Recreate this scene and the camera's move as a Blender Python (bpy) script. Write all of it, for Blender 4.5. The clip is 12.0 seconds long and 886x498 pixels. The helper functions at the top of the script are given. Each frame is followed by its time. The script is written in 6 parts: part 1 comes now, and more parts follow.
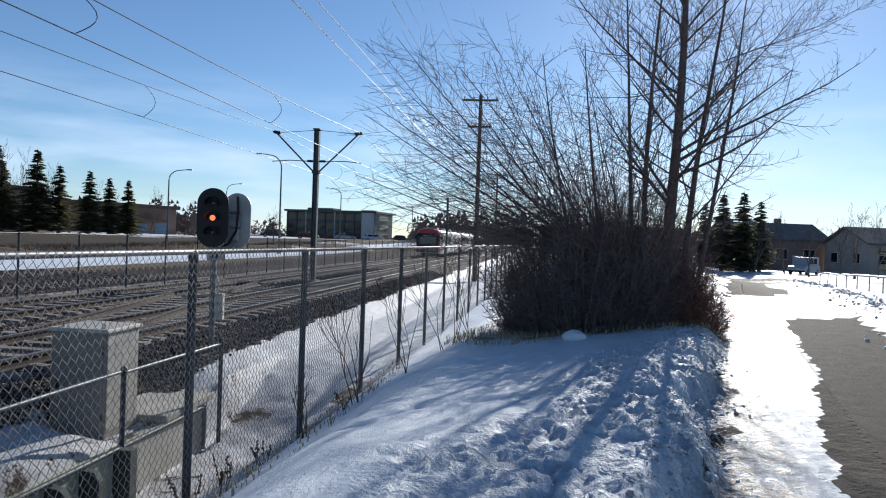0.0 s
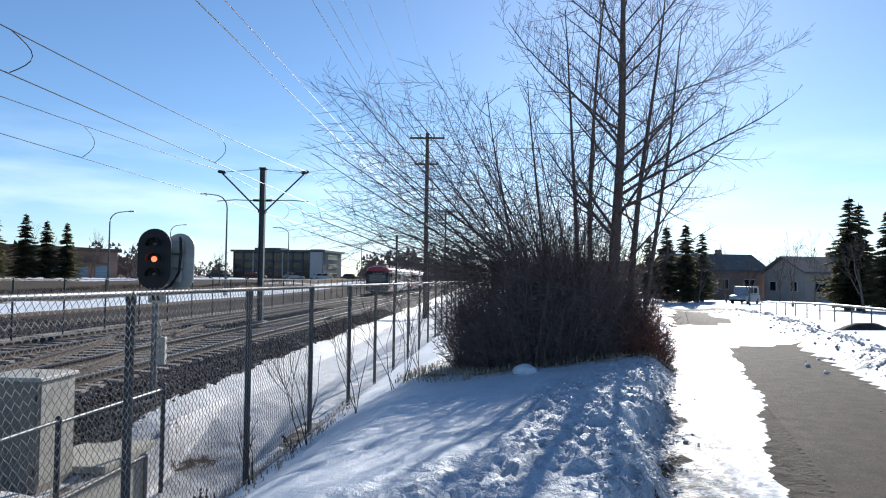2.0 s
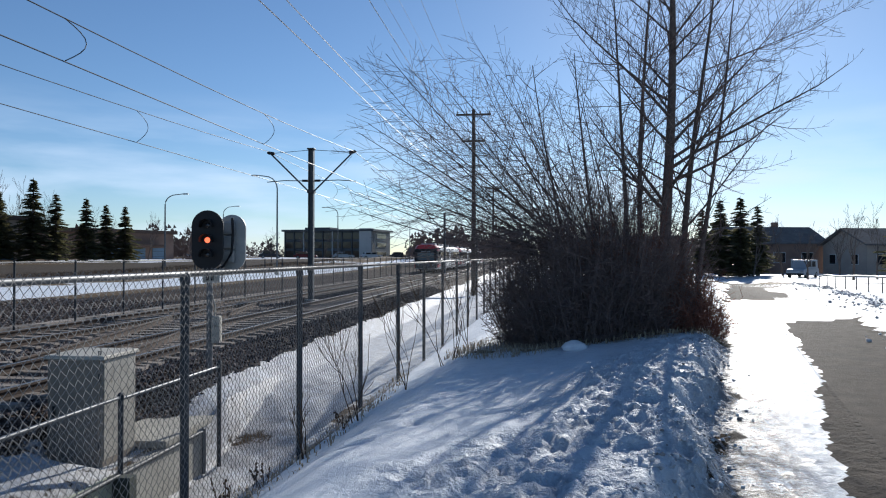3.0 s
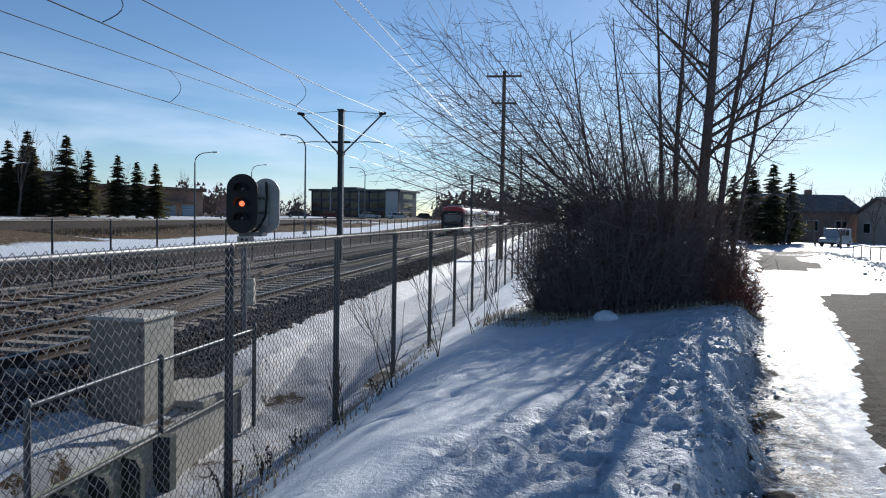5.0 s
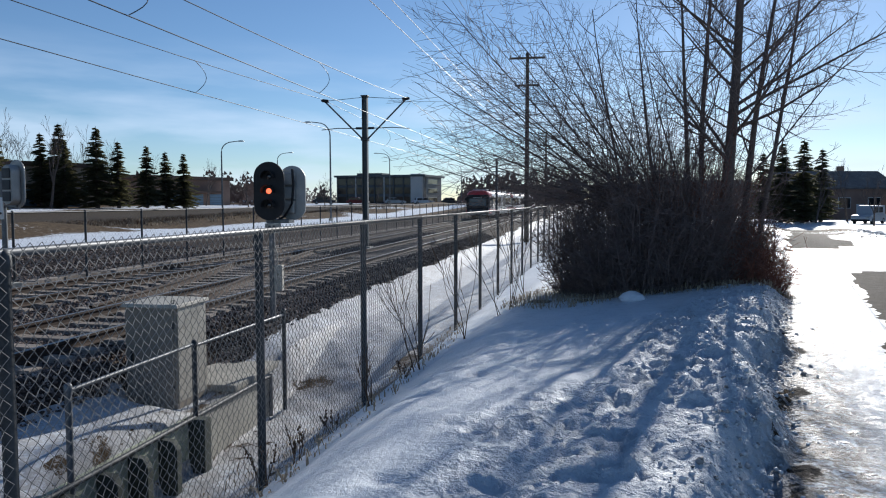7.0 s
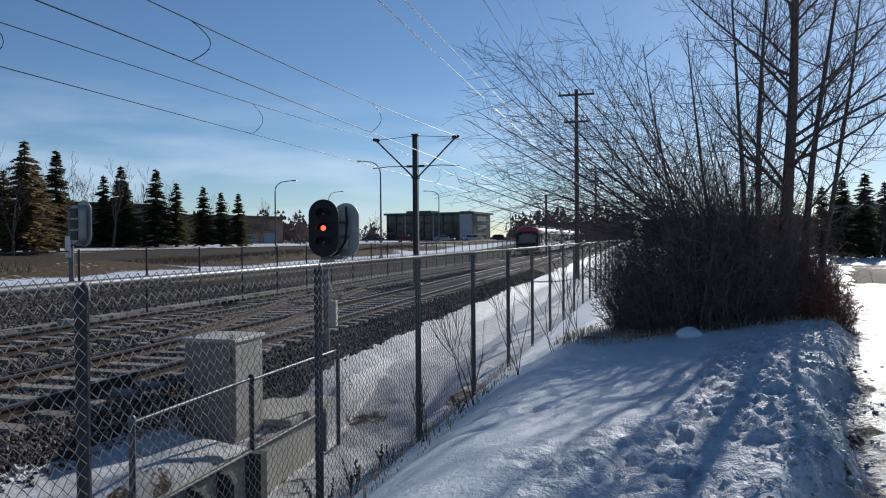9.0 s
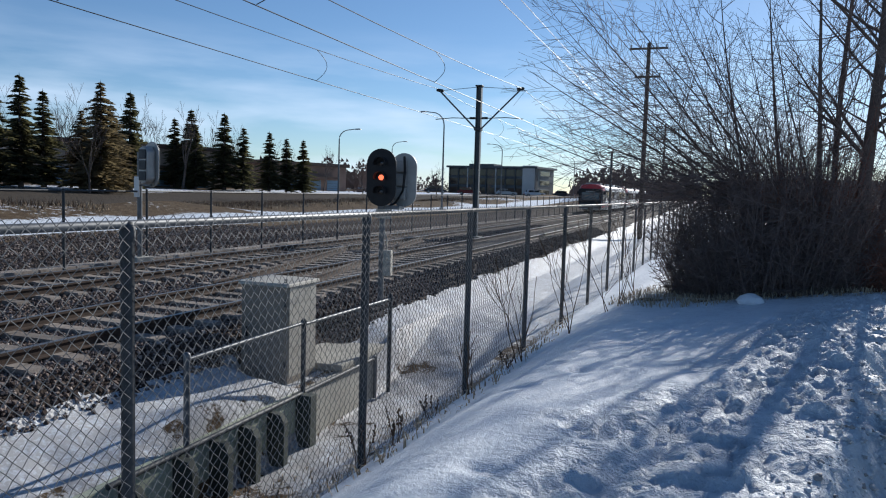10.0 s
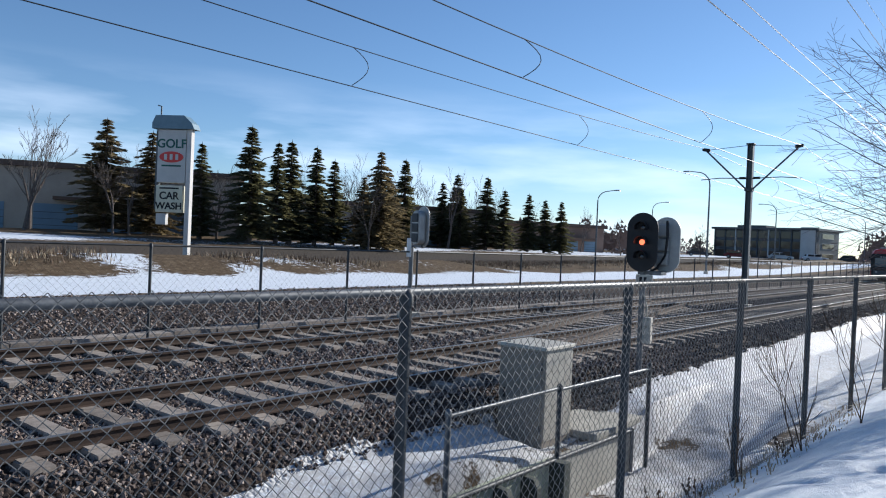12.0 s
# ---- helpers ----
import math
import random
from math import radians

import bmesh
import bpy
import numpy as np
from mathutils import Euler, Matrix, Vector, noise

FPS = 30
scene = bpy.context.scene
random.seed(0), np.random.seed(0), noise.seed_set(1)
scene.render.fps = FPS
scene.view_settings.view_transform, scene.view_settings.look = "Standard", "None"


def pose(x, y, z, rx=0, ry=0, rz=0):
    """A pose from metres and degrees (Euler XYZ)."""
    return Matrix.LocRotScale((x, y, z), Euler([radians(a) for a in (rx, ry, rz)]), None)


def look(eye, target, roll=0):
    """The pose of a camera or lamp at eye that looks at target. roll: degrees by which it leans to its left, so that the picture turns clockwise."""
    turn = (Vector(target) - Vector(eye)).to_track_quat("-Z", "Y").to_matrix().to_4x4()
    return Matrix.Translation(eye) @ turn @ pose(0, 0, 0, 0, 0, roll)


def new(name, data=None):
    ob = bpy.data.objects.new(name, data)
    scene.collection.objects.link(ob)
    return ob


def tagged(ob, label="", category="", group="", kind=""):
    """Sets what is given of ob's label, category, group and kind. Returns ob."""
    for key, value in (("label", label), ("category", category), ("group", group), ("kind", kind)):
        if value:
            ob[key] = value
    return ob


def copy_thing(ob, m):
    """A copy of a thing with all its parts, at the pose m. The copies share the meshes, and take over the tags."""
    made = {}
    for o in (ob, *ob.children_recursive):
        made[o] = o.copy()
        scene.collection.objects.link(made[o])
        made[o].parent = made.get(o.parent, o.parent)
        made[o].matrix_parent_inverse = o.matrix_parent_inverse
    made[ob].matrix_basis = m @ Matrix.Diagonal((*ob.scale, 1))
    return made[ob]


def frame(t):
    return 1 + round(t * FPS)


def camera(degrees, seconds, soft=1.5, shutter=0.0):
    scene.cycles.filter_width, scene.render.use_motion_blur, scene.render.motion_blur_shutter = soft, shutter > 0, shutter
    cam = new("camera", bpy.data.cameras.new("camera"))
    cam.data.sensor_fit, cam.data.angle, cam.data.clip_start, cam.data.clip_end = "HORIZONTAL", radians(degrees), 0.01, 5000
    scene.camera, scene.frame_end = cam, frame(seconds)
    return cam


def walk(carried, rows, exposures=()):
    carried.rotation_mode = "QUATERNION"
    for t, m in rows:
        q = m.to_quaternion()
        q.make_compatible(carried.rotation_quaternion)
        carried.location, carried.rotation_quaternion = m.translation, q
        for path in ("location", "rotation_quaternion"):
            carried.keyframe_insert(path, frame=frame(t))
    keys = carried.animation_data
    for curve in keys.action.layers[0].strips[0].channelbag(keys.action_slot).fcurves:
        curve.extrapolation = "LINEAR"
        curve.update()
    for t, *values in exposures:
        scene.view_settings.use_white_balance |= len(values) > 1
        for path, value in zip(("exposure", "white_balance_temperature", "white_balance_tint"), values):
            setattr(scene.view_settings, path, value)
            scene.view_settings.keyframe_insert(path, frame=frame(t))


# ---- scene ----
cam = camera(62.0, 12.0, soft=1.1)
# seconds, eye, yaw, pitch, roll
ROWS = [
    (0, 0.000, -0.000, 1.650, 7.00, -0.66, 2.02),
    (0.5, 0.013, 0.015, 1.658, 4.65, 0.80, 1.60),
    (1, 0.027, 0.023, 1.655, 3.55, 1.58, 0.69),
    (1.5, 0.038, 0.042, 1.657, 3.11, 2.79, -0.71),
    (2, 0.018, 0.039, 1.635, 3.17, 2.32, 0.77),
    (2.5, 0.031, 0.047, 1.638, 6.33, 1.28, -0.07),
    (3, 0.033, 0.046, 1.633, 6.90, 0.54, 0.04),
    (5, -0.095, 0.043, 1.739, 8.84, -2.50, 1.04),
    (5.5, -0.089, -0.019, 1.737, 10.80, -3.55, 0.62),
    (6, -0.076, -0.032, 1.731, 10.99, -5.72, 0.15),
    (6.5, -0.075, 0.005, 1.725, 8.54, -5.24, -0.37),
    (7, -0.066, -0.040, 1.727, 10.85, -3.72, -0.05),
    (9, -0.113, -0.085, 1.702, 14.64, -0.82, -0.44),
    (9.5, -0.124, -0.060, 1.699, 15.63, -4.91, 0.45),
    (10, -0.054, 0.022, 1.701, 19.31, -4.52, 1.73),
    (10.5, 0.054, 0.103, 1.695, 19.02, -5.84, 3.52),
    (11, -0.001, 0.141, 1.760, 21.07, -2.82, 1.22),
    (11.5, -0.009, 0.038, 1.770, 28.48, -1.19, 1.10),
    (12, -0.077, -0.022, 1.763, 39.16, -0.56, 2.45),
]
walk(cam, [(t, pose(x, y, z, 90 + pitch, 0, yaw) @ pose(0, 0, 0, 0, 0, roll)) for t, x, y, z, yaw, pitch, roll in ROWS],
     exposures=[(0, 0.26, 5480, 8), (0.5, 0.20, 5480, 8), (1, 0.22, 5480, 8), (1.5, 0.75, 5480, 8), (2, 0.60, 5480, 8), (2.5, 0.45, 5480, 8), (3, 0.20, 5480, 8), (5, 0.12, 5480, 8), (5.5, 0.20, 5480, 8), (6, 0.10, 5480, 8), (6.5, 0.25, 5480, 8), (7, 0.12, 5480, 8), (9, -0.10, 5480, 8), (9.5, 0.08, 5480, 8), (10, 0.20, 5480, 8), (10.5, 0.30, 5480, 8), (11, 0.20, 5480, 8), (11.5, 0.22, 5480, 8), (12, 0.58, 5480, 8)])

# ---- light ----
SUN_YAW, SUN_UP = 13.5, 22.5   # degrees right of +y, above the horizon
world = bpy.data.worlds.new("sky")
scene.world = world
world.use_nodes = True
wn = world.node_tree.nodes
wl = world.node_tree.links
wn.clear()
sky = wn.new("ShaderNodeTexSky")
sky.sky_type = 'NISHITA'
sky.sun_disc = False
sky.sun_elevation = radians(SUN_UP)
sky.sun_rotation = radians(SUN_YAW)
sky.air_density, sky.dust_density, sky.ozone_density = 1.0, 0.3, 1.3
wb = wn.new("ShaderNodeBackground")
wb.inputs["Strength"].default_value = 0.068
wo = wn.new("ShaderNodeOutputWorld")
# thin high cloud low over the horizon
tc = wn.new("ShaderNodeTexCoord")
mp = wn.new("ShaderNodeMapping")
mp.inputs["Scale"].default_value = (2.2, 2.2, 13.0)
wl.new(tc.outputs["Generated"], mp.inputs["Vector"])
cl = wn.new("ShaderNodeTexNoise")
cl.inputs["Scale"].default_value, cl.inputs["Detail"].default_value = 2.0, 8.0
wl.new(mp.outputs[0], cl.inputs["Vector"])
cr = wn.new("ShaderNodeValToRGB")
cr.color_ramp.elements[0].position, cr.color_ramp.elements[1].position = 0.42, 0.74
wl.new(cl.outputs["Fac"], cr.inputs[0])
sp = wn.new("ShaderNodeSeparateXYZ")
wl.new(tc.outputs["Generated"], sp.inputs[0])
er = wn.new("ShaderNodeValToRGB")
els = er.color_ramp.elements
els[0].position, els[0].color = 0.0, (0.9, 0.9, 0.9, 1)
els[1].position, els[1].color = 0.21, (0.0, 0.0, 0.0, 1)
mid_el = els.new(0.10)
mid_el.color = (0.6, 0.6, 0.6, 1)
wl.new(sp.outputs["Z"], er.inputs[0])
mu = wn.new("ShaderNodeMath")
mu.operation = 'MULTIPLY'
wl.new(cr.outputs[0], mu.inputs[0])
wl.new(er.outputs[0], mu.inputs[1])
tint = wn.new("ShaderNodeMixRGB")
tint.blend_type = 'MULTIPLY'
tint.inputs[0].default_value = 1.0
tint.inputs[2].default_value = (0.97, 1.035, 1.105, 1)
wl.new(sky.outputs[0], tint.inputs[1])
cm = wn.new("ShaderNodeMixRGB")
cm.inputs[2].default_value = (11.5, 12.0, 12.8, 1)
wl.new(mu.outputs[0], cm.inputs[0])
wl.new(tint.outputs[0], cm.inputs[1])
wl.new(cm.outputs[0], wb.inputs[0])
wl.new(wb.outputs[0], wo.inputs[0])
sun = new("sun", bpy.data.lights.new("sun", 'SUN'))
sky.altitude = 1100
sun.data.energy, sun.data.angle, sun.data.color = 5.0, radians(0.55), (1.0, 0.86, 0.69)
to_sun = Vector((math.sin(radians(SUN_YAW)) * math.cos(radians(SUN_UP)), math.cos(radians(SUN_YAW)) * math.cos(radians(SUN_UP)), math.sin(radians(SUN_UP))))
sun.matrix_world = look(to_sun * 50, (0, 0, 0))
scene.view_settings.exposure = 0.0

# ---- materials ----
def nd(m, kind, **values):
    n = m.node_tree.nodes.new(kind)
    for key, v in values.items():
        n.inputs[key.replace("_", " ")].default_value = v
    return n


def ln(m, a, b):
    m.node_tree.links.new(a, b)


def noise_tex(m, scale, detail=4.0, rough=0.55, coords=None):
    n = nd(m, "ShaderNodeTexNoise", Scale=scale, Detail=detail, Roughness=rough)
    if coords is not None:
        ln(m, coords, n.inputs["Vector"])
    return n.outputs["Fac"]


def ramp(m, fac, stops):
    r = m.node_tree.nodes.new("ShaderNodeValToRGB")
    els = r.color_ramp.elements
    while len(els) < len(stops):
        els.new(0.5)
    for e, (p, c) in zip(els, stops):
        e.position = p
        e.color = (*c, 1.0) if len(c) == 3 else c
    ln(m, fac, r.inputs[0])
    return r.outputs[0]


def blend(m, fac, a, b, mode='MIX'):
    n = m.node_tree.nodes.new("ShaderNodeMixRGB")
    n.blend_type = mode
    for sock, v in zip(n.inputs, (fac, a, b)):
        if hasattr(v, "links"):
            ln(m, v, sock)
        else:
            sock.default_value = v if not isinstance(v, tuple) else (*v, 1.0)[:4]
    return n.outputs[0]


def sums(m, op, a, b, clamp=False):
    n = m.node_tree.nodes.new("ShaderNodeMath")
    n.operation, n.use_clamp = op, clamp
    for sock, v in zip(n.inputs, (a, b)):
        if hasattr(v, "links"):
            ln(m, v, sock)
        else:
            sock.default_value = v
    return n.outputs[0]


def raw(name):
    m = bpy.data.materials.new(name)
    m.use_nodes = True
    return m, m.node_tree.nodes["Principled BSDF"]


def mat(name, a, b, scale=6.0, fine=60.0, rough=0.7, metal=0.0, bump=0.2, dist=0.01, spec=0.4, wear=None, wear_at=0.62, each=0.0):
    """Two tones at a coarse and a fine scale, with relief; wear: a third tone in patches."""
    m, p = raw(name)
    co = m.node_tree.nodes.new("ShaderNodeTexCoord").outputs["Object"]
    big, small = noise_tex(m, scale, 5, 0.6, co), noise_tex(m, fine, 4, 0.6, co)
    mixed = sums(m, 'ADD', sums(m, 'MULTIPLY', big, 0.6), sums(m, 'MULTIPLY', small, 0.4))
    col = ramp(m, mixed, [(0.36, a), (0.64, b)])
    if wear:
        w = ramp(m, noise_tex(m, scale * 2.3, 6, 0.7, co), [(wear_at, (0, 0, 0)), (wear_at + 0.08, (1, 1, 1))])
        col = blend(m, w, col, wear)
    if each:
        r = m.node_tree.nodes.new("ShaderNodeObjectInfo").outputs["Random"]
        f = sums(m, 'ADD', sums(m, 'MULTIPLY', r, 2 * each), 1 - each)
        g = m.node_tree.nodes.new("ShaderNodeCombineXYZ")
        for s in g.inputs:
            ln(m, f, s)
        col = blend(m, 1.0, col, g.outputs[0], 'MULTIPLY')
    ln(m, col, p.inputs["Base Color"])
    ln(m, sums(m, 'ADD', sums(m, 'MULTIPLY', small, 0.3), rough - 0.15, True), p.inputs["Roughness"])
    p.inputs["Metallic"].default_value = metal
    p.inputs["Specular IOR Level"].default_value = spec
    if bump:
        bn = nd(m, "ShaderNodeBump", Strength=bump, Distance=dist)
        ln(m, mixed, bn.inputs["Height"])
        ln(m, bn.outputs[0], p.inputs["Normal"])
    return m


def island_mat(name, stops, rough=0.85, spec=0.3, bump_scale=40.0):
    """Tone by piece of a joined heap."""
    m, p = raw(name)
    r = m.node_tree.nodes.new("ShaderNodeNewGeometry").outputs["Random Per Island"]
    col = ramp(m, r, stops)
    co = m.node_tree.nodes.new("ShaderNodeTexCoord").outputs["Object"]
    f = noise_tex(m, bump_scale, 4, 0.6, co)
    col = blend(m, 0.5, col, ramp(m, f, [(0.3, (0.35, 0.35, 0.35)), (0.7, (1, 1, 1))]), 'MULTIPLY')
    ln(m, col, p.inputs["Base Color"])
    p.inputs["Roughness"].default_value = rough
    p.inputs["Specular IOR Level"].default_value = spec
    return m


M_GALV = mat("galvanised_steel", (0.11, 0.115, 0.12), (0.21, 0.215, 0.22), 5, 80, 0.5, 0.6, 0.1, 0.002, wear=(0.12, 0.1, 0.08), wear_at=0.66)
M_WIRE = mat("galvanised_wire", (0.1, 0.1, 0.1), (0.2, 0.2, 0.195), 9, 50, 0.6, 0.3, 0.0)
M_WIRE_FAR = mat("dull_wire", (0.03, 0.03, 0.03), (0.055, 0.055, 0.055), 3, 20, 0.7, 0.3, 0.0)
M_DARKPOST = mat("weathered_dark_steel", (0.03, 0.033, 0.036), (0.075, 0.08, 0.085), 4, 60, 0.55, 0.3, 0.15, 0.002, wear=(0.12, 0.08, 0.05), wear_at=0.7)
M_RAIL = mat("rusty_rail_side", (0.035, 0.024, 0.018), (0.08, 0.052, 0.038), 3, 40, 0.8, 0.2, 0.3, 0.004)
M_RAILTOP = mat("polished_rail_head", (0.09, 0.082, 0.075), (0.16, 0.145, 0.13), 2, 60, 0.36, 0.3, 0.05, 0.001, spec=0.6)
M_TIE = mat("concrete_tie", (0.17, 0.148, 0.13), (0.36, 0.315, 0.27), 4, 50, 0.9, 0, 0.4, 0.006, each=0.25, spec=0.1)
M_CONC = mat("weathered_concrete", (0.3, 0.29, 0.25), (0.46, 0.44, 0.38), 2, 40, 0.9, 0, 0.3, 0.005, wear=(0.2, 0.2, 0.16))
# cabinet body: darker than its side, as the front stands in shade
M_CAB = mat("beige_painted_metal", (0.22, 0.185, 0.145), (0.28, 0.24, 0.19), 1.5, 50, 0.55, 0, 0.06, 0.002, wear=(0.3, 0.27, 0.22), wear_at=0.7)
M_CABSIDE = mat("peeling_pale_tone", (0.34, 0.32, 0.27), (0.5, 0.47, 0.4), 5, 60, 0.6, 0, 0.15, 0.003, wear=(0.25, 0.22, 0.17), wear_at=0.58)
M_BLACK = mat("matt_black_paint", (0.008, 0.008, 0.009), (0.018, 0.018, 0.02), 6, 80, 0.6, 0, 0.05, 0.001)
M_ALU = mat("cast_aluminium", (0.3, 0.3, 0.29), (0.42, 0.42, 0.41), 4, 60, 0.5, 0.5, 0.1, 0.002)
M_MAST = mat("grey_painted_mast", (0.045, 0.055, 0.062), (0.085, 0.1, 0.11), 3, 40, 0.5, 0.3, 0.1, 0.002)
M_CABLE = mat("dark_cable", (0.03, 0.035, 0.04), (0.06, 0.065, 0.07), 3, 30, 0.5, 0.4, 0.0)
# pale version of the cable, so the power lines read as sunlit
M_CABLE_LIT = mat("sunlit_pale_wire", (0.35, 0.35, 0.35), (0.5, 0.5, 0.5), 3, 30, 0.25, 0.9, 0.0)
M_BARK = mat("grey_brown_bark", (0.07, 0.055, 0.048), (0.17, 0.14, 0.12), 8, 60, 0.9, 0, 0.6, 0.01)
M_TWIG = mat("dark_twigs", (0.1, 0.075, 0.068), (0.22, 0.17, 0.15), 6, 40, 0.85, 0, 0.0)
M_TWIG_RED = mat("red_brown_twigs", (0.13, 0.055, 0.04), (0.25, 0.115, 0.075), 6, 40, 0.8, 0, 0.0)
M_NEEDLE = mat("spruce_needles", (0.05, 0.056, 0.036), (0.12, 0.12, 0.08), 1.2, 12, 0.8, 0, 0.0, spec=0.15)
# the needles again, brightened to olive in place of sun on the boughs
M_NEEDLE_SUNLIT = mat("sunlit_spruce_needles", (0.08, 0.068, 0.042), (0.21, 0.17, 0.105), 1.2, 12, 0.8, 0, 0.0, spec=0.15)
for needles, glow in ((M_NEEDLE, (0.16, 0.15, 0.07, 1)), (M_NEEDLE_SUNLIT, (0.24, 0.19, 0.1, 1))):
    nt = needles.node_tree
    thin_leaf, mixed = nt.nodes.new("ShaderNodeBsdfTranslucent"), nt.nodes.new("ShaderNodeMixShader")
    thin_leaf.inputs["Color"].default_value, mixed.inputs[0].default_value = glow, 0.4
    nt.links.new(nt.nodes["Principled BSDF"].outputs[0], mixed.inputs[1])
    nt.links.new(thin_leaf.outputs[0], mixed.inputs[2])
    nt.links.new(mixed.outputs[0], nt.nodes["Material Output"].inputs["Surface"])
M_DRYGRASS = mat("dry_grass", (0.3, 0.23, 0.15), (0.5, 0.42, 0.3), 3, 30, 0.9, 0, 0.0)
M_STONES = island_mat("ballast_stones", [(0.0, (0.06, 0.046, 0.04)), (0.5, (0.16, 0.126, 0.108)), (0.82, (0.33, 0.265, 0.225)), (1.0, (0.52, 0.44, 0.38))], 0.9, 0.06)
# the same stones darker, for oil and the shaded sides seen towards the sun
M_STONES_SHADED = island_mat("shaded_ballast_stones", [(0.0, (0.03, 0.026, 0.025)), (0.5, (0.085, 0.072, 0.067)), (0.82, (0.19, 0.16, 0.145)), (1.0, (0.3, 0.265, 0.24))], 0.9, 0.05)
M_GLASS_DARK, _p = raw("tinted_glass")
_p.inputs["Base Color"].default_value = (0.012, 0.016, 0.02, 1)
_p.inputs["Roughness"].default_value = 0.06
_p.inputs["Specular IOR Level"].default_value = 0.4
M_RED = mat("red_gloss_paint", (0.42, 0.025, 0.03), (0.5, 0.035, 0.04), 1, 30, 0.35, 0, 0.02, 0.001)
M_WHITE = mat("white_gloss_paint", (0.62, 0.62, 0.62), (0.74, 0.74, 0.73), 0.8, 30, 0.35, 0, 0.02, 0.001, wear=(0.45, 0.44, 0.42), wear_at=0.7)
M_RUBBER = mat("rubber_black", (0.012, 0.012, 0.013), (0.03, 0.03, 0.03), 5, 60, 0.8)
M_LAMP_RED, _p = raw("lit_red_lens")
_p.inputs["Base Color"].default_value = (0.6, 0.05, 0.02, 1)
_p.inputs["Emission Color"].default_value = (1.0, 0.16, 0.06, 1)
_p.inputs["Emission Strength"].default_value = 1.6
M_LENS = mat("dark_lens", (0.015, 0.015, 0.018), (0.03, 0.03, 0.034), 4, 40, 0.15, 0, 0.0, spec=0.7)


# ground: snow, asphalt, ballast and dead grass, laid out by the sheet's own zones
def ground_material():
    m, p = raw("winter_ground")
    co = m.node_tree.nodes.new("ShaderNodeTexCoord").outputs["Object"]

    def zone(name):
        a = m.node_tree.nodes.new("ShaderNodeAttribute")
        a.attribute_name = name
        return a.outputs["Fac"]
    big, mid, fine, grit = noise_tex(m, 0.35, 4, 0.5, co), noise_tex(m, 3.5, 6, 0.6, co), noise_tex(m, 22, 5, 0.65, co), noise_tex(m, 120, 3, 0.6, co)
    dirt = ramp(m, sums(m, 'ADD', sums(m, 'MULTIPLY', mid, 0.5), sums(m, 'MULTIPLY', fine, 0.5)), [(0.35, (0.05, 0.035, 0.022)), (0.52, (0.13, 0.095, 0.06)), (0.68, (0.24, 0.19, 0.12))])
    asph = ramp(m, sums(m, 'ADD', sums(m, 'MULTIPLY', grit, 0.6), sums(m, 'MULTIPLY', mid, 0.4)), [(0.36, (0.05, 0.042, 0.034)), (0.64, (0.12, 0.102, 0.082))])
    asph = blend(m, ramp(m, noise_tex(m, 1.1, 5, 0.65, co), [(0.5, (0, 0, 0)), (0.68, (0.55, 0.55, 0.55))]), asph, (0.07, 0.062, 0.055))
    vor = nd(m, "ShaderNodeTexVoronoi", Scale=19.0)
    ln(m, co, vor.inputs["Vector"])
    ball = ramp(m, vor.outputs["Color"], [(0.1, (0.035, 0.027, 0.024)), (0.55, (0.09, 0.071, 0.06)), (0.9, (0.18, 0.146, 0.122))])
    ball = blend(m, 0.7, ball, ramp(m, vor.outputs["Distance"], [(0.0, (1, 1, 1)), (0.5, (0.45, 0.45, 0.45))]), 'MULTIPLY')
    snow = ramp(m, sums(m, 'ADD', sums(m, 'MULTIPLY', mid, 0.5), sums(m, 'MULTIPLY', fine, 0.5)), [(0.33, (0.59, 0.63, 0.68)), (0.5, (0.76, 0.8, 0.845)), (0.7, (0.83, 0.86, 0.89))])
    dirty = zone("dirty")
    snow = blend(m, sums(m, 'MULTIPLY', dirty, ramp(m, sums(m, 'ADD', sums(m, 'MULTIPLY', fine, 0.6), sums(m, 'MULTIPLY', mid, 0.4)), [(0.4, (0, 0, 0)), (0.52, (1, 1, 1))])), snow, (0.15, 0.11, 0.075))
    jit = sums(m, 'MULTIPLY', sums(m, 'SUBTRACT', sums(m, 'ADD', sums(m, 'MULTIPLY', mid, 0.6), sums(m, 'MULTIPLY', fine, 0.4)), 0.5), 1.3)

    def cut(name):
        return ramp(m, sums(m, 'ADD', zone(name), jit), [(0.47, (0, 0, 0)), (0.53, (1, 1, 1))])
    col = blend(m, cut("asphalt"), dirt, asph)
    col = blend(m, cut("ballast"), col, ball)
    white = cut("snow")
    col = blend(m, white, col, snow)
    ln(m, col, p.inputs["Base Color"])
    ln(m, sums(m, 'SUBTRACT', ramp(m, white, [(0, (0.8, 0.8, 0.8)), (1, (0.55, 0.55, 0.55))]), sums(m, 'MULTIPLY', sums(m, 'MULTIPLY', zone("wet"), white), 0.26)), p.inputs["Roughness"])
    ln(m, ramp(m, white, [(0, (0.04, 0.04, 0.04)), (1, (0.3, 0.3, 0.3))]), p.inputs["Specular IOR Level"])
    h = sums(m, 'ADD', sums(m, 'MULTIPLY', fine, 0.6), sums(m, 'MULTIPLY', grit, 0.25))
    h = sums(m, 'ADD', h, sums(m, 'MULTIPLY', sums(m, 'MULTIPLY', vor.outputs["Distance"], -1.2), cut("ballast")))
    crunch = sums(m, 'MULTIPLY', zone("crunch"), sums(m, 'ADD', sums(m, 'MULTIPLY', noise_tex(m, 9.0, 5, 0.6, co), 4.6), sums(m, 'MULTIPLY', fine, 1.2)))
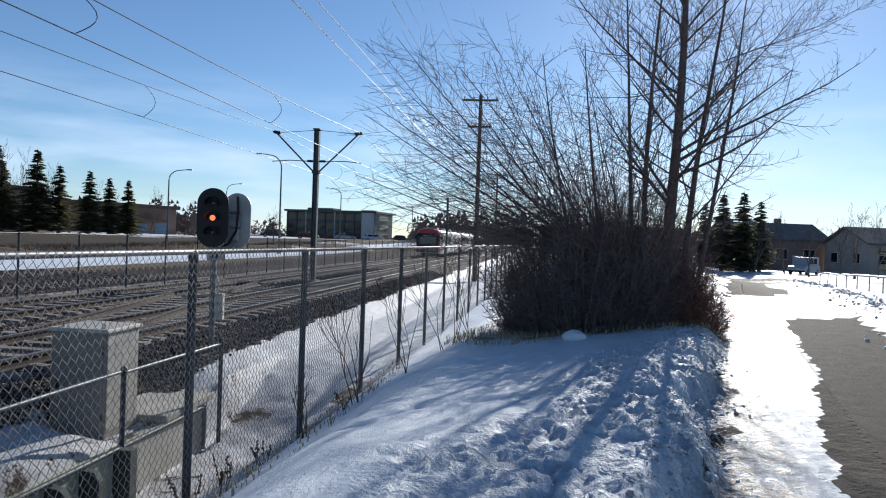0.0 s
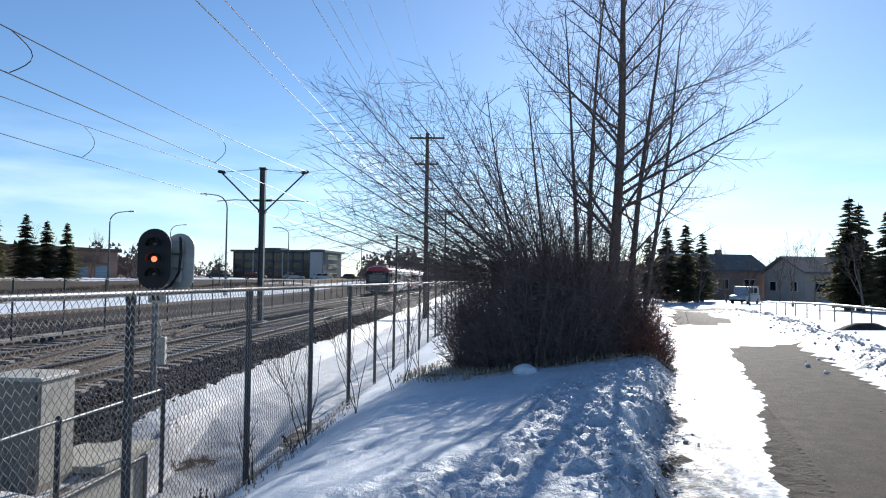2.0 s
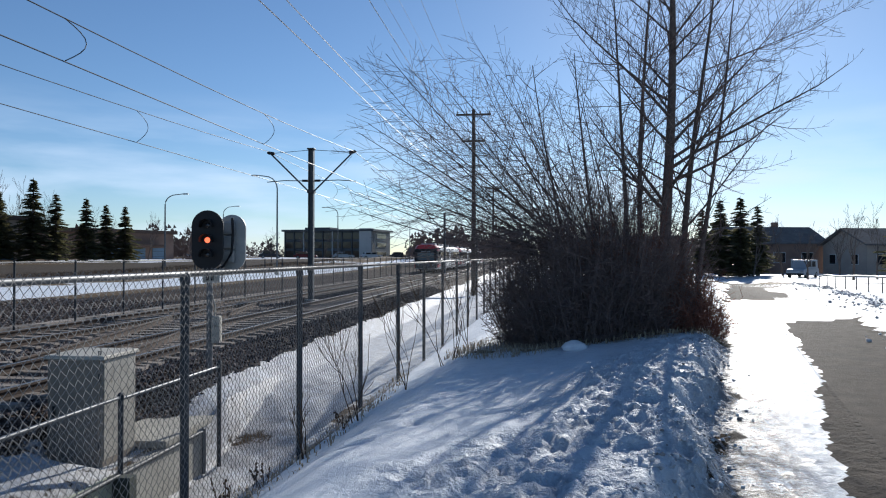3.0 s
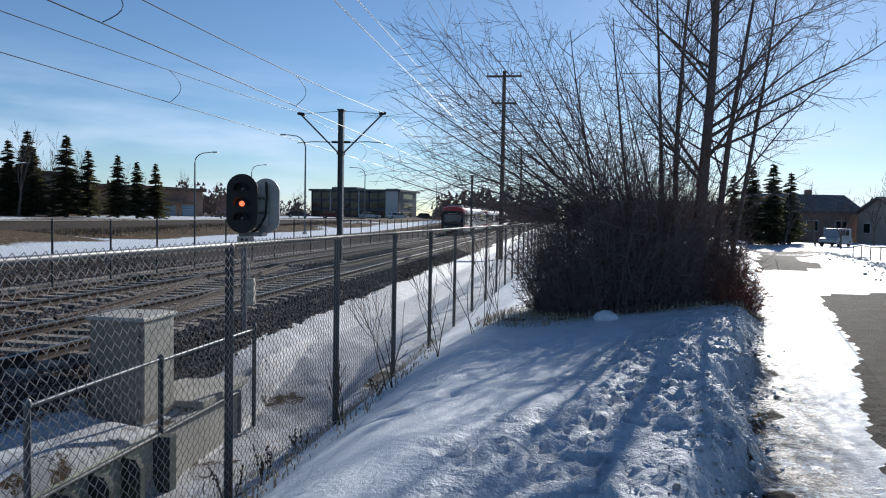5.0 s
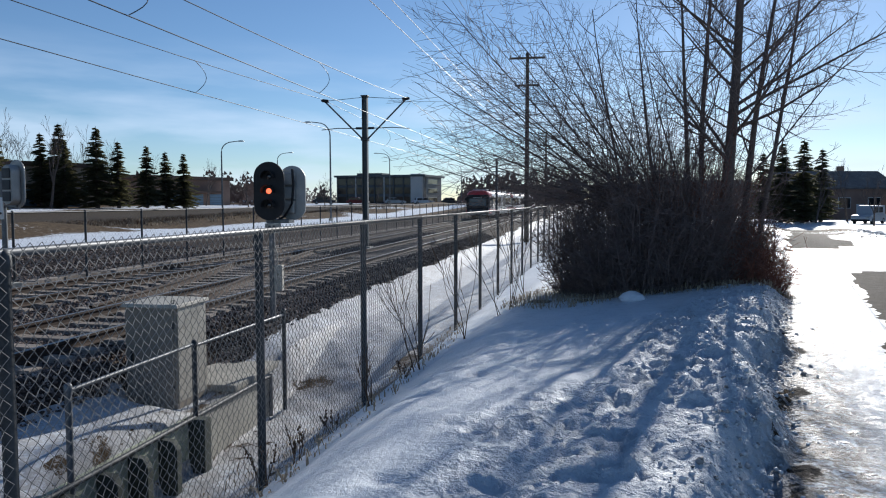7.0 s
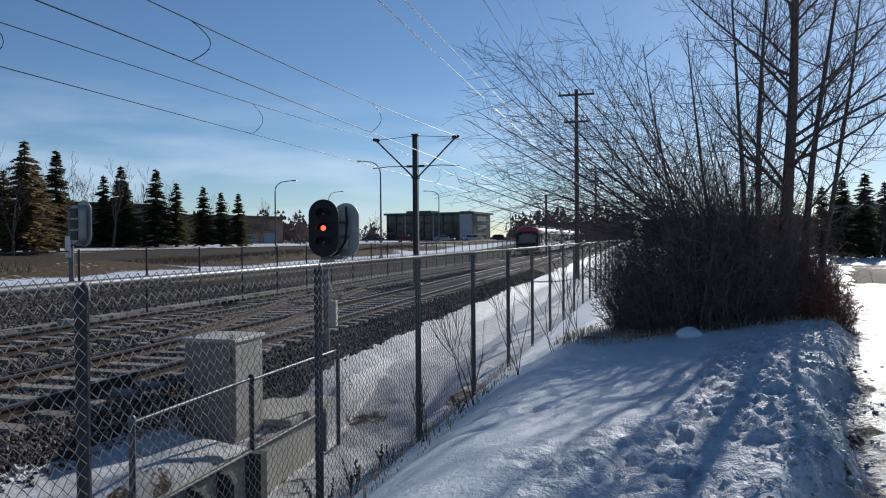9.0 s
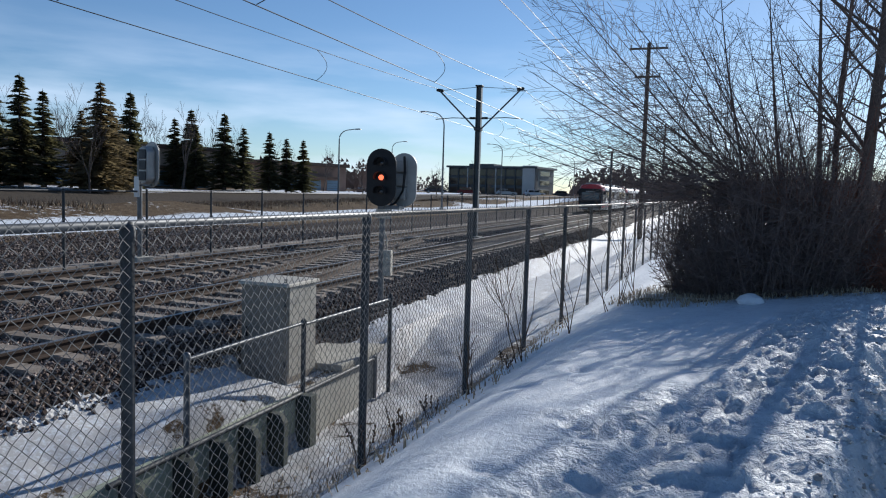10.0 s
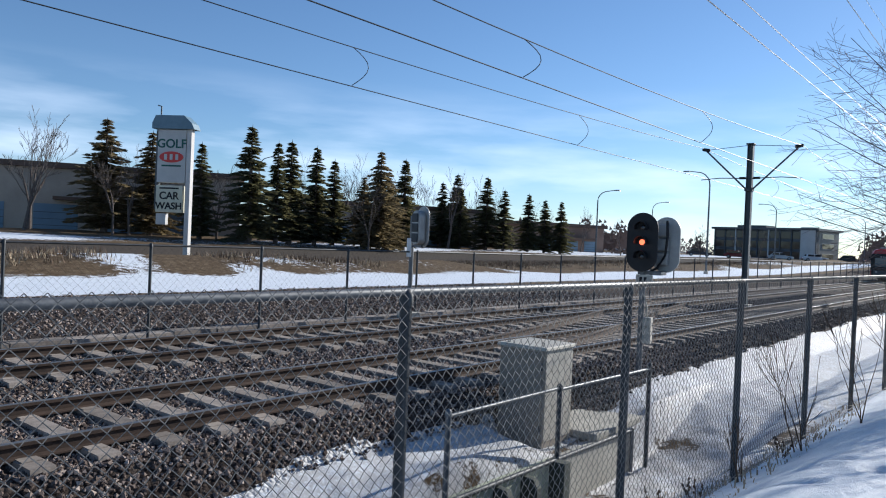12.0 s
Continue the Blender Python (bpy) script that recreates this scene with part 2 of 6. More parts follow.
    h = sums(m, 'ADD', h, crunch)
    bn = nd(m, "ShaderNodeBump", Strength=0.8, Distance=0.035)
    ln(m, h, bn.inputs["Height"])
    ln(m, bn.outputs[0], p.inputs["Normal"])
    return m


M_GROUND = ground_material()


# ---- builders ----
class Geo:
    """Collects corners and faces of one mesh."""

    def __init__(self):
        self.v, self.f, self.mi = [], [], []

    def face(self, idx, mi=0):
        self.f.append(tuple(idx))
        self.mi.append(mi)

    def box(self, c, s, rz=0.0, mi=0, top=1.0, m=None):
        """A block round c; top narrows its upper face."""
        n = len(self.v)
        t = m if m else Matrix.Translation(c) @ Matrix.Rotation(radians(rz), 4, 'Z')
        for z in (-0.5, 0.5):
            k = top if z > 0 else 1.0
            for x, y in ((-0.5, -0.5), (0.5, -0.5), (0.5, 0.5), (-0.5, 0.5)):
                self.v.append(tuple(t @ Vector((x * s[0] * k, y * s[1] * k, z * s[2]))))
        for q in ((0, 3, 2, 1), (4, 5, 6, 7), (0, 1, 5, 4), (1, 2, 6, 5), (2, 3, 7, 6), (3, 0, 4, 7)):
            self.face([n + i for i in q], mi)
        return self

    def tube(self, pts, r, n=8, mi=0, cap=True):
        """A round bar through pts; r: one radius or one for each."""
        pts = [Vector(p) for p in pts]
        rs = list(r) if isinstance(r, (list, tuple)) else [r] * len(pts)
        base = len(self.v)
        for i, p in enumerate(pts):
            d = (pts[min(i + 1, len(pts) - 1)] - pts[max(i - 1, 0)]).normalized()
            a = d.cross(Vector((0, 0, 1)) if abs(d.z) < 0.95 else Vector((1, 0, 0))).normalized()
            b = d.cross(a)
            for k in range(n):
                w = 2 * math.pi * k / n
                self.v.append(tuple(p + (a * math.cos(w) + b * math.sin(w)) * rs[i]))
        for i in range(len(pts) - 1):
            for k in range(n):
                j = base + i * n
                self.face((j + k, j + (k + 1) % n, j + n + (k + 1) % n, j + n + k), mi)
        if cap:
            self.face([base + k for k in range(n)][::-1], mi)
            self.face([base + (len(pts) - 1) * n + k for k in range(n)], mi)
        return self

    def extrude(self, outline, m, depth, mi=0):
        """A flat outline (x, y) thickened along its z by depth, laid by m."""
        n, k = len(self.v), len(outline)
        for z in (0.0, depth):
            for x, y in outline:
                self.v.append(tuple(m @ Vector((x, y, z))))
        self.face([n + i for i in range(k)][::-1], mi)
        self.face([n + k + i for i in range(k)], mi)
        for i in range(k):
            self.face((n + i, n + (i + 1) % k, n + k + (i + 1) % k, n + k + i), mi)
        return self

    def loft(self, rings, mi=0, cap=True):
        """Rings of equally many corners, skinned one to the next."""
        base, k = len(self.v), len(rings[0])
        for ring in rings:
            self.v.extend(tuple(p) for p in ring)
        for i in range(len(rings) - 1):
            for q in range(k):
                j = base + i * k
                self.face((j + q, j + (q + 1) % k, j + k + (q + 1) % k, j + k + q), mi)
        if cap:
            self.face([base + q for q in range(k)][::-1], mi)
            self.face([base + (len(rings) - 1) * k + q for q in range(k)], mi)
        return self

    def mesh(self, name, mats, smooth=False):
        me = bpy.data.meshes.new(name)
        me.from_pydata(self.v, [], self.f)
        for x in mats if isinstance(mats, (list, tuple)) else [mats]:
            me.materials.append(x)
        me.polygons.foreach_set("material_index", self.mi)
        if smooth:
            me.polygons.foreach_set("use_smooth", [True] * len(self.f))
            if smooth != "round":
                me.set_sharp_from_angle(angle=radians(40))
        me.update()
        return me


def part(name, geo, mats, parent, label="", smooth=False, bevel=0.0, m=None, kind=""):
    """One mesh object under a thing or part; geo may be a Geo or a ready mesh."""
    me = geo.mesh(name, mats, smooth) if isinstance(geo, Geo) else geo
    ob = new(name, me)
    ob.parent = parent
    if m is not None:
        ob.matrix_basis = m
    if bevel:
        b = ob.modifiers.new("bevel", 'BEVEL')
        b.width, b.segments, b.limit_method = bevel, 2, 'ANGLE'
    return tagged(ob, label, kind=kind)


def thing(name, label, category, loc=(0, 0, 0), rz=0.0, group="", kind=""):
    """An empty at a thing's base."""
    ob = new(name)
    ob.matrix_basis = pose(*loc, 0, 0, rz)
    ob.empty_display_size = 0.2
    return tagged(ob, label, category, group, kind)


def solid(name, geo, mats, label, category, loc=(0, 0, 0), rz=0.0, group="", kind="", smooth=False, bevel=0.0):
    """A thing of one mesh."""
    ob = part(name, geo, mats, None, label, smooth, bevel, pose(*loc, 0, 0, rz))
    return tagged(ob, "", category, group, kind)


# ---- ground ----
def lattice(x, y, size, seed):
    """Smooth noise of about -1 to 1 on a lattice of that size in metres."""
    rng = np.random.RandomState(seed)
    g = rng.uniform(-1, 1, (257, 257))
    u, w = x / size, y / size
    i, j = np.floor(u).astype(int), np.floor(w).astype(int)
    a, b = u - i, w - j
    a, b = a * a * (3 - 2 * a), b * b * (3 - 2 * b)
    i0, i1, j0, j1 = i % 256, (i + 1) % 256, j % 256, (j + 1) % 256
    return (g[i0, j0] * (1 - a) + g[i1, j0] * a) * (1 - b) + (g[i0, j1] * (1 - a) + g[i1, j1] * a) * b


def step(a, b, x):
    t = np.clip((x - a) / (b - a), 0, 1)
    return t * t * (3 - 2 * t)


PX, PY, PC, PS = 1.47, 5.8, math.cos(radians(14)), math.sin(radians(14))


def path_uv(x, y):
    """Across the footpath from its left edge, and along it."""
    return (x - PX) * PC - (y - PY) * PS, (x - PX) * PS + (y - PY) * PC


FENCE_X = lambda y: -2.60 + 0.036 * (y - 2.4)
WALL_X, WALL_END = -4.9, 10.55


def height(x, y, detail=True):
    x, y = np.asarray(x, float), np.asarray(y, float)
    u, v = path_uv(x, y)
    edge = 0.22 * lattice(x, y, 1.1, 5) if detail else 0
    # bank between fence and footpath
    brow = np.interp(y, [-5, 3, 5, 8, 12, 22, 60], [0.22, 0.27, 0.25, 0.08, -0.1, -0.2, -0.2])
    ridge = np.interp(y, [-5, 2, 6, 12, 22], [0.2, 0.28, 0.34, 0.28, 0.2])
    fx = FENCE_X(y)
    s1 = step(-0.25, 1.0, (x - fx - 0.1) / 1.25)
    low = -0.5
    bank = low + (brow - low) * s1
    e = x - (fx + 1.35)
    wide = np.maximum(PX + (y - PY) * PS / PC - (fx + 1.35), 0.6)
    bank = bank + (ridge - brow) * step(0.0, 1.0, e / wide)
    bank = bank * (1 - step(-0.42, 0.02, u + edge * 0.9)) + 0.0
    right = 0.24 * np.exp(-((u - 3.9) / 0.55) ** 2) + 0.08 * step(3.0, 4.0, u)
    z = np.where(u < 0.1, bank, right)
    # ditch, ballast and far side
    near = np.interp(x, [-90, -62, -50, -37, -21, -13.2, -12.6, -6.32, -6.02, -5.6, -5.0, -4.84, -3.6, -2.9], [1.5, 1.3, 0.9, 0.25, -0.25, -0.36, -0.312, -0.312, -0.68, -0.82, -0.98, -1.68, -1.5, -0.8])
    far = np.interp(x, [-90, -62, -50, -37, -21, -13.2, -12.6, -6.2, -5.35, -4.6, -3.6, -2.9], [1.5, 1.3, 0.9, 0.25, -0.25, -0.36, -0.312, -0.312, -0.6, -0.8, -0.85, -0.62])
    lowland = near + (far - near) * np.where(x > WALL_X + 0.03, step(WALL_END - 0.3, WALL_END + 4.0, y), step(WALL_END - 0.05, WALL_END + 1.2, y))
    lowland = lowland + np.where(x < -13.5, step(70, 170, y) * np.clip(1.3 - lowland, 0, 2) * 0.8, 0)
    dig = step(-6.15, -5.98, x) * step(8.15, 8.6, y) * (1 - step(9.4, 13.0, y)) * (1 - step(-5.0, -4.95, x))
    lowland = lowland * (1 - dig) - 1.02 * dig
    k = step(fx - 0.5, fx + 0.15, x)
    z = lowland * (1 - k) + z * k
    z = z - 0.75 * step(28, 70, y) * step(5, 12, x)
    if detail:
        onbank = step(fx - 0.2, fx + 0.6, x) * (1 - step(-0.1, 0.1, u))
        rough = step(-0.35, 0.3, u + 1.55 + 0.5 * lattice(x, y, 0.9, 9)) * onbank * (0.45 + 0.55 * step(-0.3, 0.3, lattice(x, y, 0.7, 25) + 0.25))
        z = z + onbank * 0.03 * lattice(x, y, 1.3, 11) + onbank * 0.012 * lattice(x, y, 0.3, 12)
        pits = step(0.1, 0.55, lattice(x, y, 0.19, 14)) + 0.7 * step(0.2, 0.6, lattice(x, y, 0.12, 24))
        z = z + rough * (0.03 * lattice(x, y, 0.45, 13) - 0.04 * pits + 0.055 * np.abs(lattice(x, y, 0.105, 27)) - 0.06 * np.abs(lattice(x, y, 0.085, 28)) + 0.04 * lattice(x, y, 0.068, 26))
        prints = step(0.35, 0.75, lattice(x, y, 0.26, 61)) * step(0.2, 0.5, lattice(x, y, 1.6, 62)) * onbank * (1 - rough) * step(0.5, 1.0, x - fx)
        z = z - 0.035 * prints + onbank * (1 - rough) * 0.014 * lattice(x * 2.2 - y * 0.57, y * 0.28, 0.5, 63)
        strip = step(0.0, 0.15, u) * (1 - step(0.9, 1.3, u)) * step(2, 3.2, x + 3)
        z = z + strip * (0.012 * lattice(x, y, 0.16, 15) + 0.008 * lattice(x * 1.0, y, 0.07, 16))
        lump = step(3.1, 3.5, u) * (1 - step(4.8, 6.5, u))
        z = z + lump * (0.09 * lattice(x, y, 0.5, 17) + 0.06 * lattice(x, y, 0.22, 18))
        ditch = (1 - step(fx - 0.4, fx + 0.1, x)) * step(-6.2, -5.6, x)
        z = z + ditch * (0.035 * lattice(x, y, 0.8, 19) + 0.015 * lattice(x, y, 0.25, 20))
        heap = np.exp(-(((x + 5.2) / 0.26) ** 2 + ((y - 6.9) / 1.1) ** 2))
        z = z + 0.2 * heap
        wild = (1 - step(-40, -20, x)) + step(12, 30, x)
        z = z + wild * 0.12 * lattice(x, y, 6.0, 21)
        mound = np.exp(-((x + 29.5) / 2.2) ** 2) * (0.5 + 0.5 * lattice(x, y, 7.0, 22))
        z = z + 0.85 * np.clip(mound, 0, 2)
    return z


def spaced(lo, hi, fine, reach, grow=1.13):
    mid = list(np.arange(lo, hi + fine / 2, fine))
    a, d = lo, fine
    left, right = [], []
    while a > -reach:
        d *= grow
        a -= d
        left.append(a)
    a, d = hi, fine
    while a < reach:
        d *= grow
        a += d
        right.append(a)
    return np.array(left[::-1] + mid + right)


def build_ground():
    xs, ys = spaced(-6.8, 5.6, 0.042, 2600), spaced(1.8, 15.5, 0.042, 2600)
    gx, gy = np.meshgrid(xs, ys)
    x, y = gx.ravel(), gy.ravel()
    z = height(x, y)
    nx, ny = len(xs), len(ys)
    idx = np.arange(nx * ny).reshape(ny, nx)
    faces = np.stack([idx[:-1, :-1], idx[:-1, 1:], idx[1:, 1:], idx[1:, :-1]], -1).reshape(-1, 4)
    me = bpy.data.meshes.new("ground")
    me.from_pydata(np.stack([x, y, z], 1).tolist(), [], faces.tolist())
    me.polygons.foreach_set("use_smooth", [True] * len(me.polygons))
    u, v = path_uv(x, y)
    fx = FENCE_X(y)
    bank = step(fx - 0.1, fx + 0.1, x)
    # snow
    snow = np.full(len(x), 0.95)
    pathway = (u > 0) & (u < 3.3)
    ragged = 0.09 * lattice(x, y, 0.6, 41) + 0.07 * lattice(x, y, 0.17, 42)
    bare = (u + ragged > np.interp(v, [-10, 0, 6, 14, 16], [0.78, 0.74, 1.25, 1.35, 3.4])) & (u < 3.1) & (v < 15.3)
    bare2 = (u > 0.0) & (u < 2.4) & (v > 22.5 + 1.2 * u) & (v < 70)
    snow = np.where(pathway & (bare | bare2), 0.0, snow)
    scrape = np.exp(-((u - 0.05) / 0.27) ** 2) * (v < 9) * (0.5 + 0.5 * lattice(x, y, 0.5, 31) + 0.3 * lattice(x, y, 0.15, 32))
    snow = snow - np.clip(scrape, 0, 1) * 0.6
    mud = np.exp(-(((u + 0.2) / 0.2) ** 2 + ((v + 2.7) / 0.7) ** 2))
    snow = snow - 0.75 * mud
    bush = np.exp(-(((x - 1.7) / 1.9) ** 2 + ((y - 14.9) / 1.3) ** 2))
    snow = snow - 1.2 * np.clip(bush * 1.5 - 0.25, 0, 1)
    bald = np.exp(-(((x + 0.45) / 0.75) ** 2 + ((y - 13.7) / 0.6) ** 2)) * (0.55 + 0.7 * lattice(x, y * 1.6, 0.45, 64))
    snow = snow - np.clip(bald, 0, 1)
    left = x < fx
    toe = np.where(y < WALL_END - 0.6, -5.98, -5.48) + 0.1 * lattice(x, y, 1.3, 33) + 0.1 * lattice(x, y, 0.35, 34)
    snow = np.where(left & (x < toe), 0.0, snow)
    ditchbare = (x < fx - 0.15) & (x > WALL_X - 0.3) & (y < 12.5)
    snow = np.where(ditchbare, 0.66 + 0.3 * lattice(x, y, 0.9, 35), snow)
    rim = -21.7 + 0.35 * lattice(x, y, 3.0, 65)
    field = np.where((x < rim) & (x > -26), 0.95, 0.0)
    field = np.where((x <= -26 + 0.8 * lattice(x, y, 4.0, 66)) & (x > -34), 0.28 + 0.45 * lattice(x, y, 2.5, 51), field)
    field = np.where(((x <= -33.5) & (x > -36)) | ((x <= -46) & (x > -58)), 0.66 + 0.5 * lattice(x, y, 9, 36), field)
    field = np.where((x <= -84), 0.55 + 0.5 * lattice(x, y, 14, 37), field)
    snow = np.where(x < -12.9, field, snow)
    snow = np.where((x > 14) | (y > 70) & (x > -2), 0.62 + 0.4 * lattice(x, y, 8, 38), snow)
    snow = np.where((x > 12) & (x < 40) & (y < 48) & (u > 3), 0.95, snow)
    asphalt = np.where(pathway, 1.0, 0.0)
    asphalt = np.where((x < -36) & (x > -46), 1.0, asphalt)
    asphalt = np.where((y > 48) & (y < 60) & (x > 9), 1.0, asphalt)
    ballast = np.where(left & (x < toe + 0.1) & (x > -20), 1.0, 0.0)
    dirty = np.clip(1.2 * np.exp(-((u - 0.25) / 0.38) ** 2) * bank * (v < 11), 0, 1) + 0.55 * np.exp(-((u - 3.8) / 0.8) ** 2)
    dirty = np.maximum(dirty, np.where(pathway, 0.35, 0) + 0.6 * ditchbare)
    dirty = np.maximum(dirty, np.where((x < fx) & (x > -6.5), 0.5, 0))
    crunch = step(-1.9, -1.1, u + 0.3 + 0.4 * lattice(x, y, 0.8, 43)) * bank * (u < 0.05) + 0.35 * ((u > 0) & (u < 1.2)) + 0.5 * ((u > 3.1) & (u < 7))
    for name, a in (("wet", ((u > 0.1) & (u < 1.6) & (v < 40)) * 1.0), ("crunch", crunch), ("snow", snow), ("asphalt", asphalt), ("ballast", ballast), ("dirty", dirty)):
        at = me.attributes.new(name, 'FLOAT', 'POINT')
        at.data.foreach_set("value", np.clip(a, 0, 1).astype(np.float32))
    me.materials.append(M_GROUND)
    tagged(new("ground", me), "snow-covered bank, bare asphalt footpath and gravel rail bed", "ground", kind="structure")


build_ground()


def ground_z(x, y):
    return float(height(np.array([x]), np.array([y]))[0])


# ---- tracks ----
RAIL_TOP = -0.11
TIE_Z = RAIL_TOP - 0.2


def bend(y):
    """How far the line swings sideways at y."""
    return -0.0006 * max(y - 110.0, 0.0) ** 2


def track_x(centre, y):
    return centre + bend(y)


def rail_run(geo, xf, y0, y1, dy):
    """A rail with foot, web and head along x = xf(y)."""
    prof = [(-0.07, -0.15), (0.07, -0.15), (0.07, -0.135), (0.012, -0.12), (0.012, -0.045), (0.036, -0.035), (0.036, -0.004), (0.03, 0.0), (-0.03, 0.0), (-0.036, -0.004), (-0.036, -0.035), (-0.012, -0.045), (-0.012, -0.12), (-0.07, -0.135)]
    n = max(2, int((y1 - y0) / dy) + 1)
    base, k = len(geo.v), len(prof)
    for i in range(n):
        y = y0 + (y1 - y0) * i / (n - 1)
        for px, pz in prof:
            geo.v.append((xf(y) + px, y, RAIL_TOP + pz))
    for i in range(n - 1):
        for q in range(k):
            j = base + i * k
            geo.face((j + q, j + (q + 1) % k, j + k + (q + 1) % k, j + k + q), 1 if q in (6, 7, 8) else 0)


NEAR_C, FAR_C, GAUGE = -7.57, -11.25, 1.47
tie_geo = Geo()
tie_geo.box((0, 0, -0.02), (2.36, 0.22, 0.16), top=0.95)
tie_geo.box((-0.735, 0, 0.064), (0.3, 0.17, 0.012)).box((0.735, 0, 0.064), (0.36, 0.17, 0.012))
TIE_MESH = tie_geo.mesh("tie", M_TIE)
for nm, cx in (("near", NEAR_C), ("far", FAR_C)):
    line = thing("railway_track", "ballasted railway track with rusty rails and concrete ties", "railway track", (cx, 0, 0), group="light rail tracks", kind="structure")
    for side in (-1, 1):
        g = Geo()
        rail_run(g, lambda y: bend(y) + side * GAUGE / 2, -14, 260, 1.0)
        part("rail", g, [M_RAIL, M_RAILTOP], line, "rusty steel rail with worn bright head")
    count = 0
    far = Geo()
    y = -12.0
    while y < 160:
        if count < 150 and y > -2:
            part("tie", TIE_MESH, None, line, m=pose(bend(y) + random.uniform(-0.03, 0.03), y + random.uniform(-0.02, 0.02), TIE_Z, 0, 0, random.uniform(-0.7, 0.7)))
            count += 1
        else:
            far.box((bend(y), y, TIE_Z - 0.02), (2.5, 0.24, 0.16), top=0.94)
        y += 0.61
    part("distant_ties", far, M_TIE, line, kind="stuff")
# crossover between the two tracks
cross = thing("crossover_track", "crossover rails linking the two tracks", "railway track", (0, 0, 0), kind="structure")


def swing(y):
    t = min(max((y - 7.0) / 24.0, 0), 1)
    return NEAR_C + (FAR_C - NEAR_C) * t * t * (3 - 2 * t) + bend(y)


for side in (-1, 1):
    g = Geo()
    rail_run(g, lambda y: swing(y) + side * (GAUGE / 2 - 0.02) + 0.003, 11.5, 27, 0.7)
    part("rail", g, [M_RAIL, M_RAIL], cross, "dull rusty steel rail")
CT = Geo().box((0, 0, -0.02), (3.0, 0.24, 0.16), top=0.94).mesh("tie", M_TIE)
y = 12.2
while y < 26.5:
    part("tie", CT, None, cross, m=pose(swing(y), y, TIE_Z - 0.012, 0, 0, random.uniform(-2, 2)))
    y += 0.61


GZ = {}


def ground_fast(x, y):
    key = (round(x * 8), round(y * 8))
    if key not in GZ:
        GZ[key] = ground_z(key[0] / 8, key[1] / 8)
    return GZ[key]


# ballast stones, joined heap
OCTA = np.array([(1, 0, 0), (-1, 0, 0), (0, 1, 0), (0, -1, 0), (0, 0, 1), (0, 0, -1)], float)
OCTF = np.array([(0, 2, 4), (2, 1, 4), (1, 3, 4), (3, 0, 4), (2, 0, 5), (1, 2, 5), (3, 1, 5), (0, 3, 5)])


def stones(x0, x1, y0, y1, n, smin, smax, seed):
    rs = np.random.RandomState(seed)
    x, y = rs.uniform(x0, x1, n), rs.uniform(y0, y1, n)
    toe = np.where(y < WALL_END - 0.6, -6.0, -5.52) + 0.05 * rs.randn(n)
    keep = x < toe
    x, y = x[keep], y[keep]
    n = len(x)
    z = height(x, y)
    size = rs.uniform(smin, smax, (n, 1, 1))
    q, _ = np.linalg.qr(rs.randn(n, 3, 3))
    pts = (OCTA[None] * rs.uniform(0.55, 1.1, (n, 6, 1)) * size) @ q + np.stack([x, y, z + size[:, 0, 0] * 0.25], 1)[:, None]
    g = Geo()
    g.v = pts.reshape(-1, 3).tolist()
    g.f = (OCTF[None] + 6 * np.arange(n)[:, None, None]).reshape(-1, 3).tolist()
    g.mi = [0] * len(g.f)
    return g


solid("ballast", stones(-9.4, -5.5, 0.0, 16.0, 34000, 0.02, 0.042, 3), M_STONES, "loose grey-brown crushed stone ballast", "ballast", kind="stuff")
solid("ballast", stones(-9.0, -6.1, 2.5, 10.5, 13000, 0.018, 0.036, 5), M_STONES, "fresh crushed stone on the ballast shoulder", "ballast", kind="stuff")
solid("ballast", stones(-13.0, -9.4, 0.0, 22.0, 22000, 0.025, 0.048, 4), M_STONES, "loose grey-brown crushed stone ballast", "ballast", kind="stuff")
solid("ballast", stones(-12.9, -6.9, 16.0, 46.0, 30000, 0.034, 0.06, 7), M_STONES_SHADED, "loose crushed stone between the rails, darkened for oil and shaded sides", "ballast", kind="stuff")
solid("ballast", stones(-6.9, -5.1, 10.0, 46.0, 16000, 0.028, 0.05, 6), M_STONES_SHADED, "loose crushed stone shoulder, darkened for oil and shaded sides", "ballast", kind="stuff")
solid("ballast", stones(-21.5, -13.9, 2.0, 30.0, 16000, 0.03, 0.055, 8), M_STONES, "brown crushed stone past the far fence", "ballast", kind="stuff")


# broken snow along the ploughed edges
def chunks(n, u0, u1, v0, v1, smin, smax, seed):
    rs = np.random.RandomState(seed)
    u, v = rs.normal((u0 + u1) / 2, (u1 - u0) / 3, n), v0 + (v1 - v0) * rs.random_sample(n) ** 1.4
    x, y = PX + u * PC + v * PS, PY - u * PS + v * PC
    z = height(x, y)
    size = smin + (smax - smin) * rs.random_sample((n, 1, 1)) ** 2.5
    q, _ = np.linalg.qr(rs.randn(n, 3, 3))
    pts = (OCTA[None] * rs.uniform(0.6, 1.15, (n, 6, 1)) * size) @ q * (1, 1, 0.75) + np.stack([x, y, z + size[:, 0, 0] * 0.2], 1)[:, None]
    g = Geo()
    g.v = pts.reshape(-1, 3).tolist()
    g.f = (OCTF[None] + 6 * np.arange(n)[:, None, None]).reshape(-1, 3).tolist()
    g.mi = [0] * len(g.f)
    return g


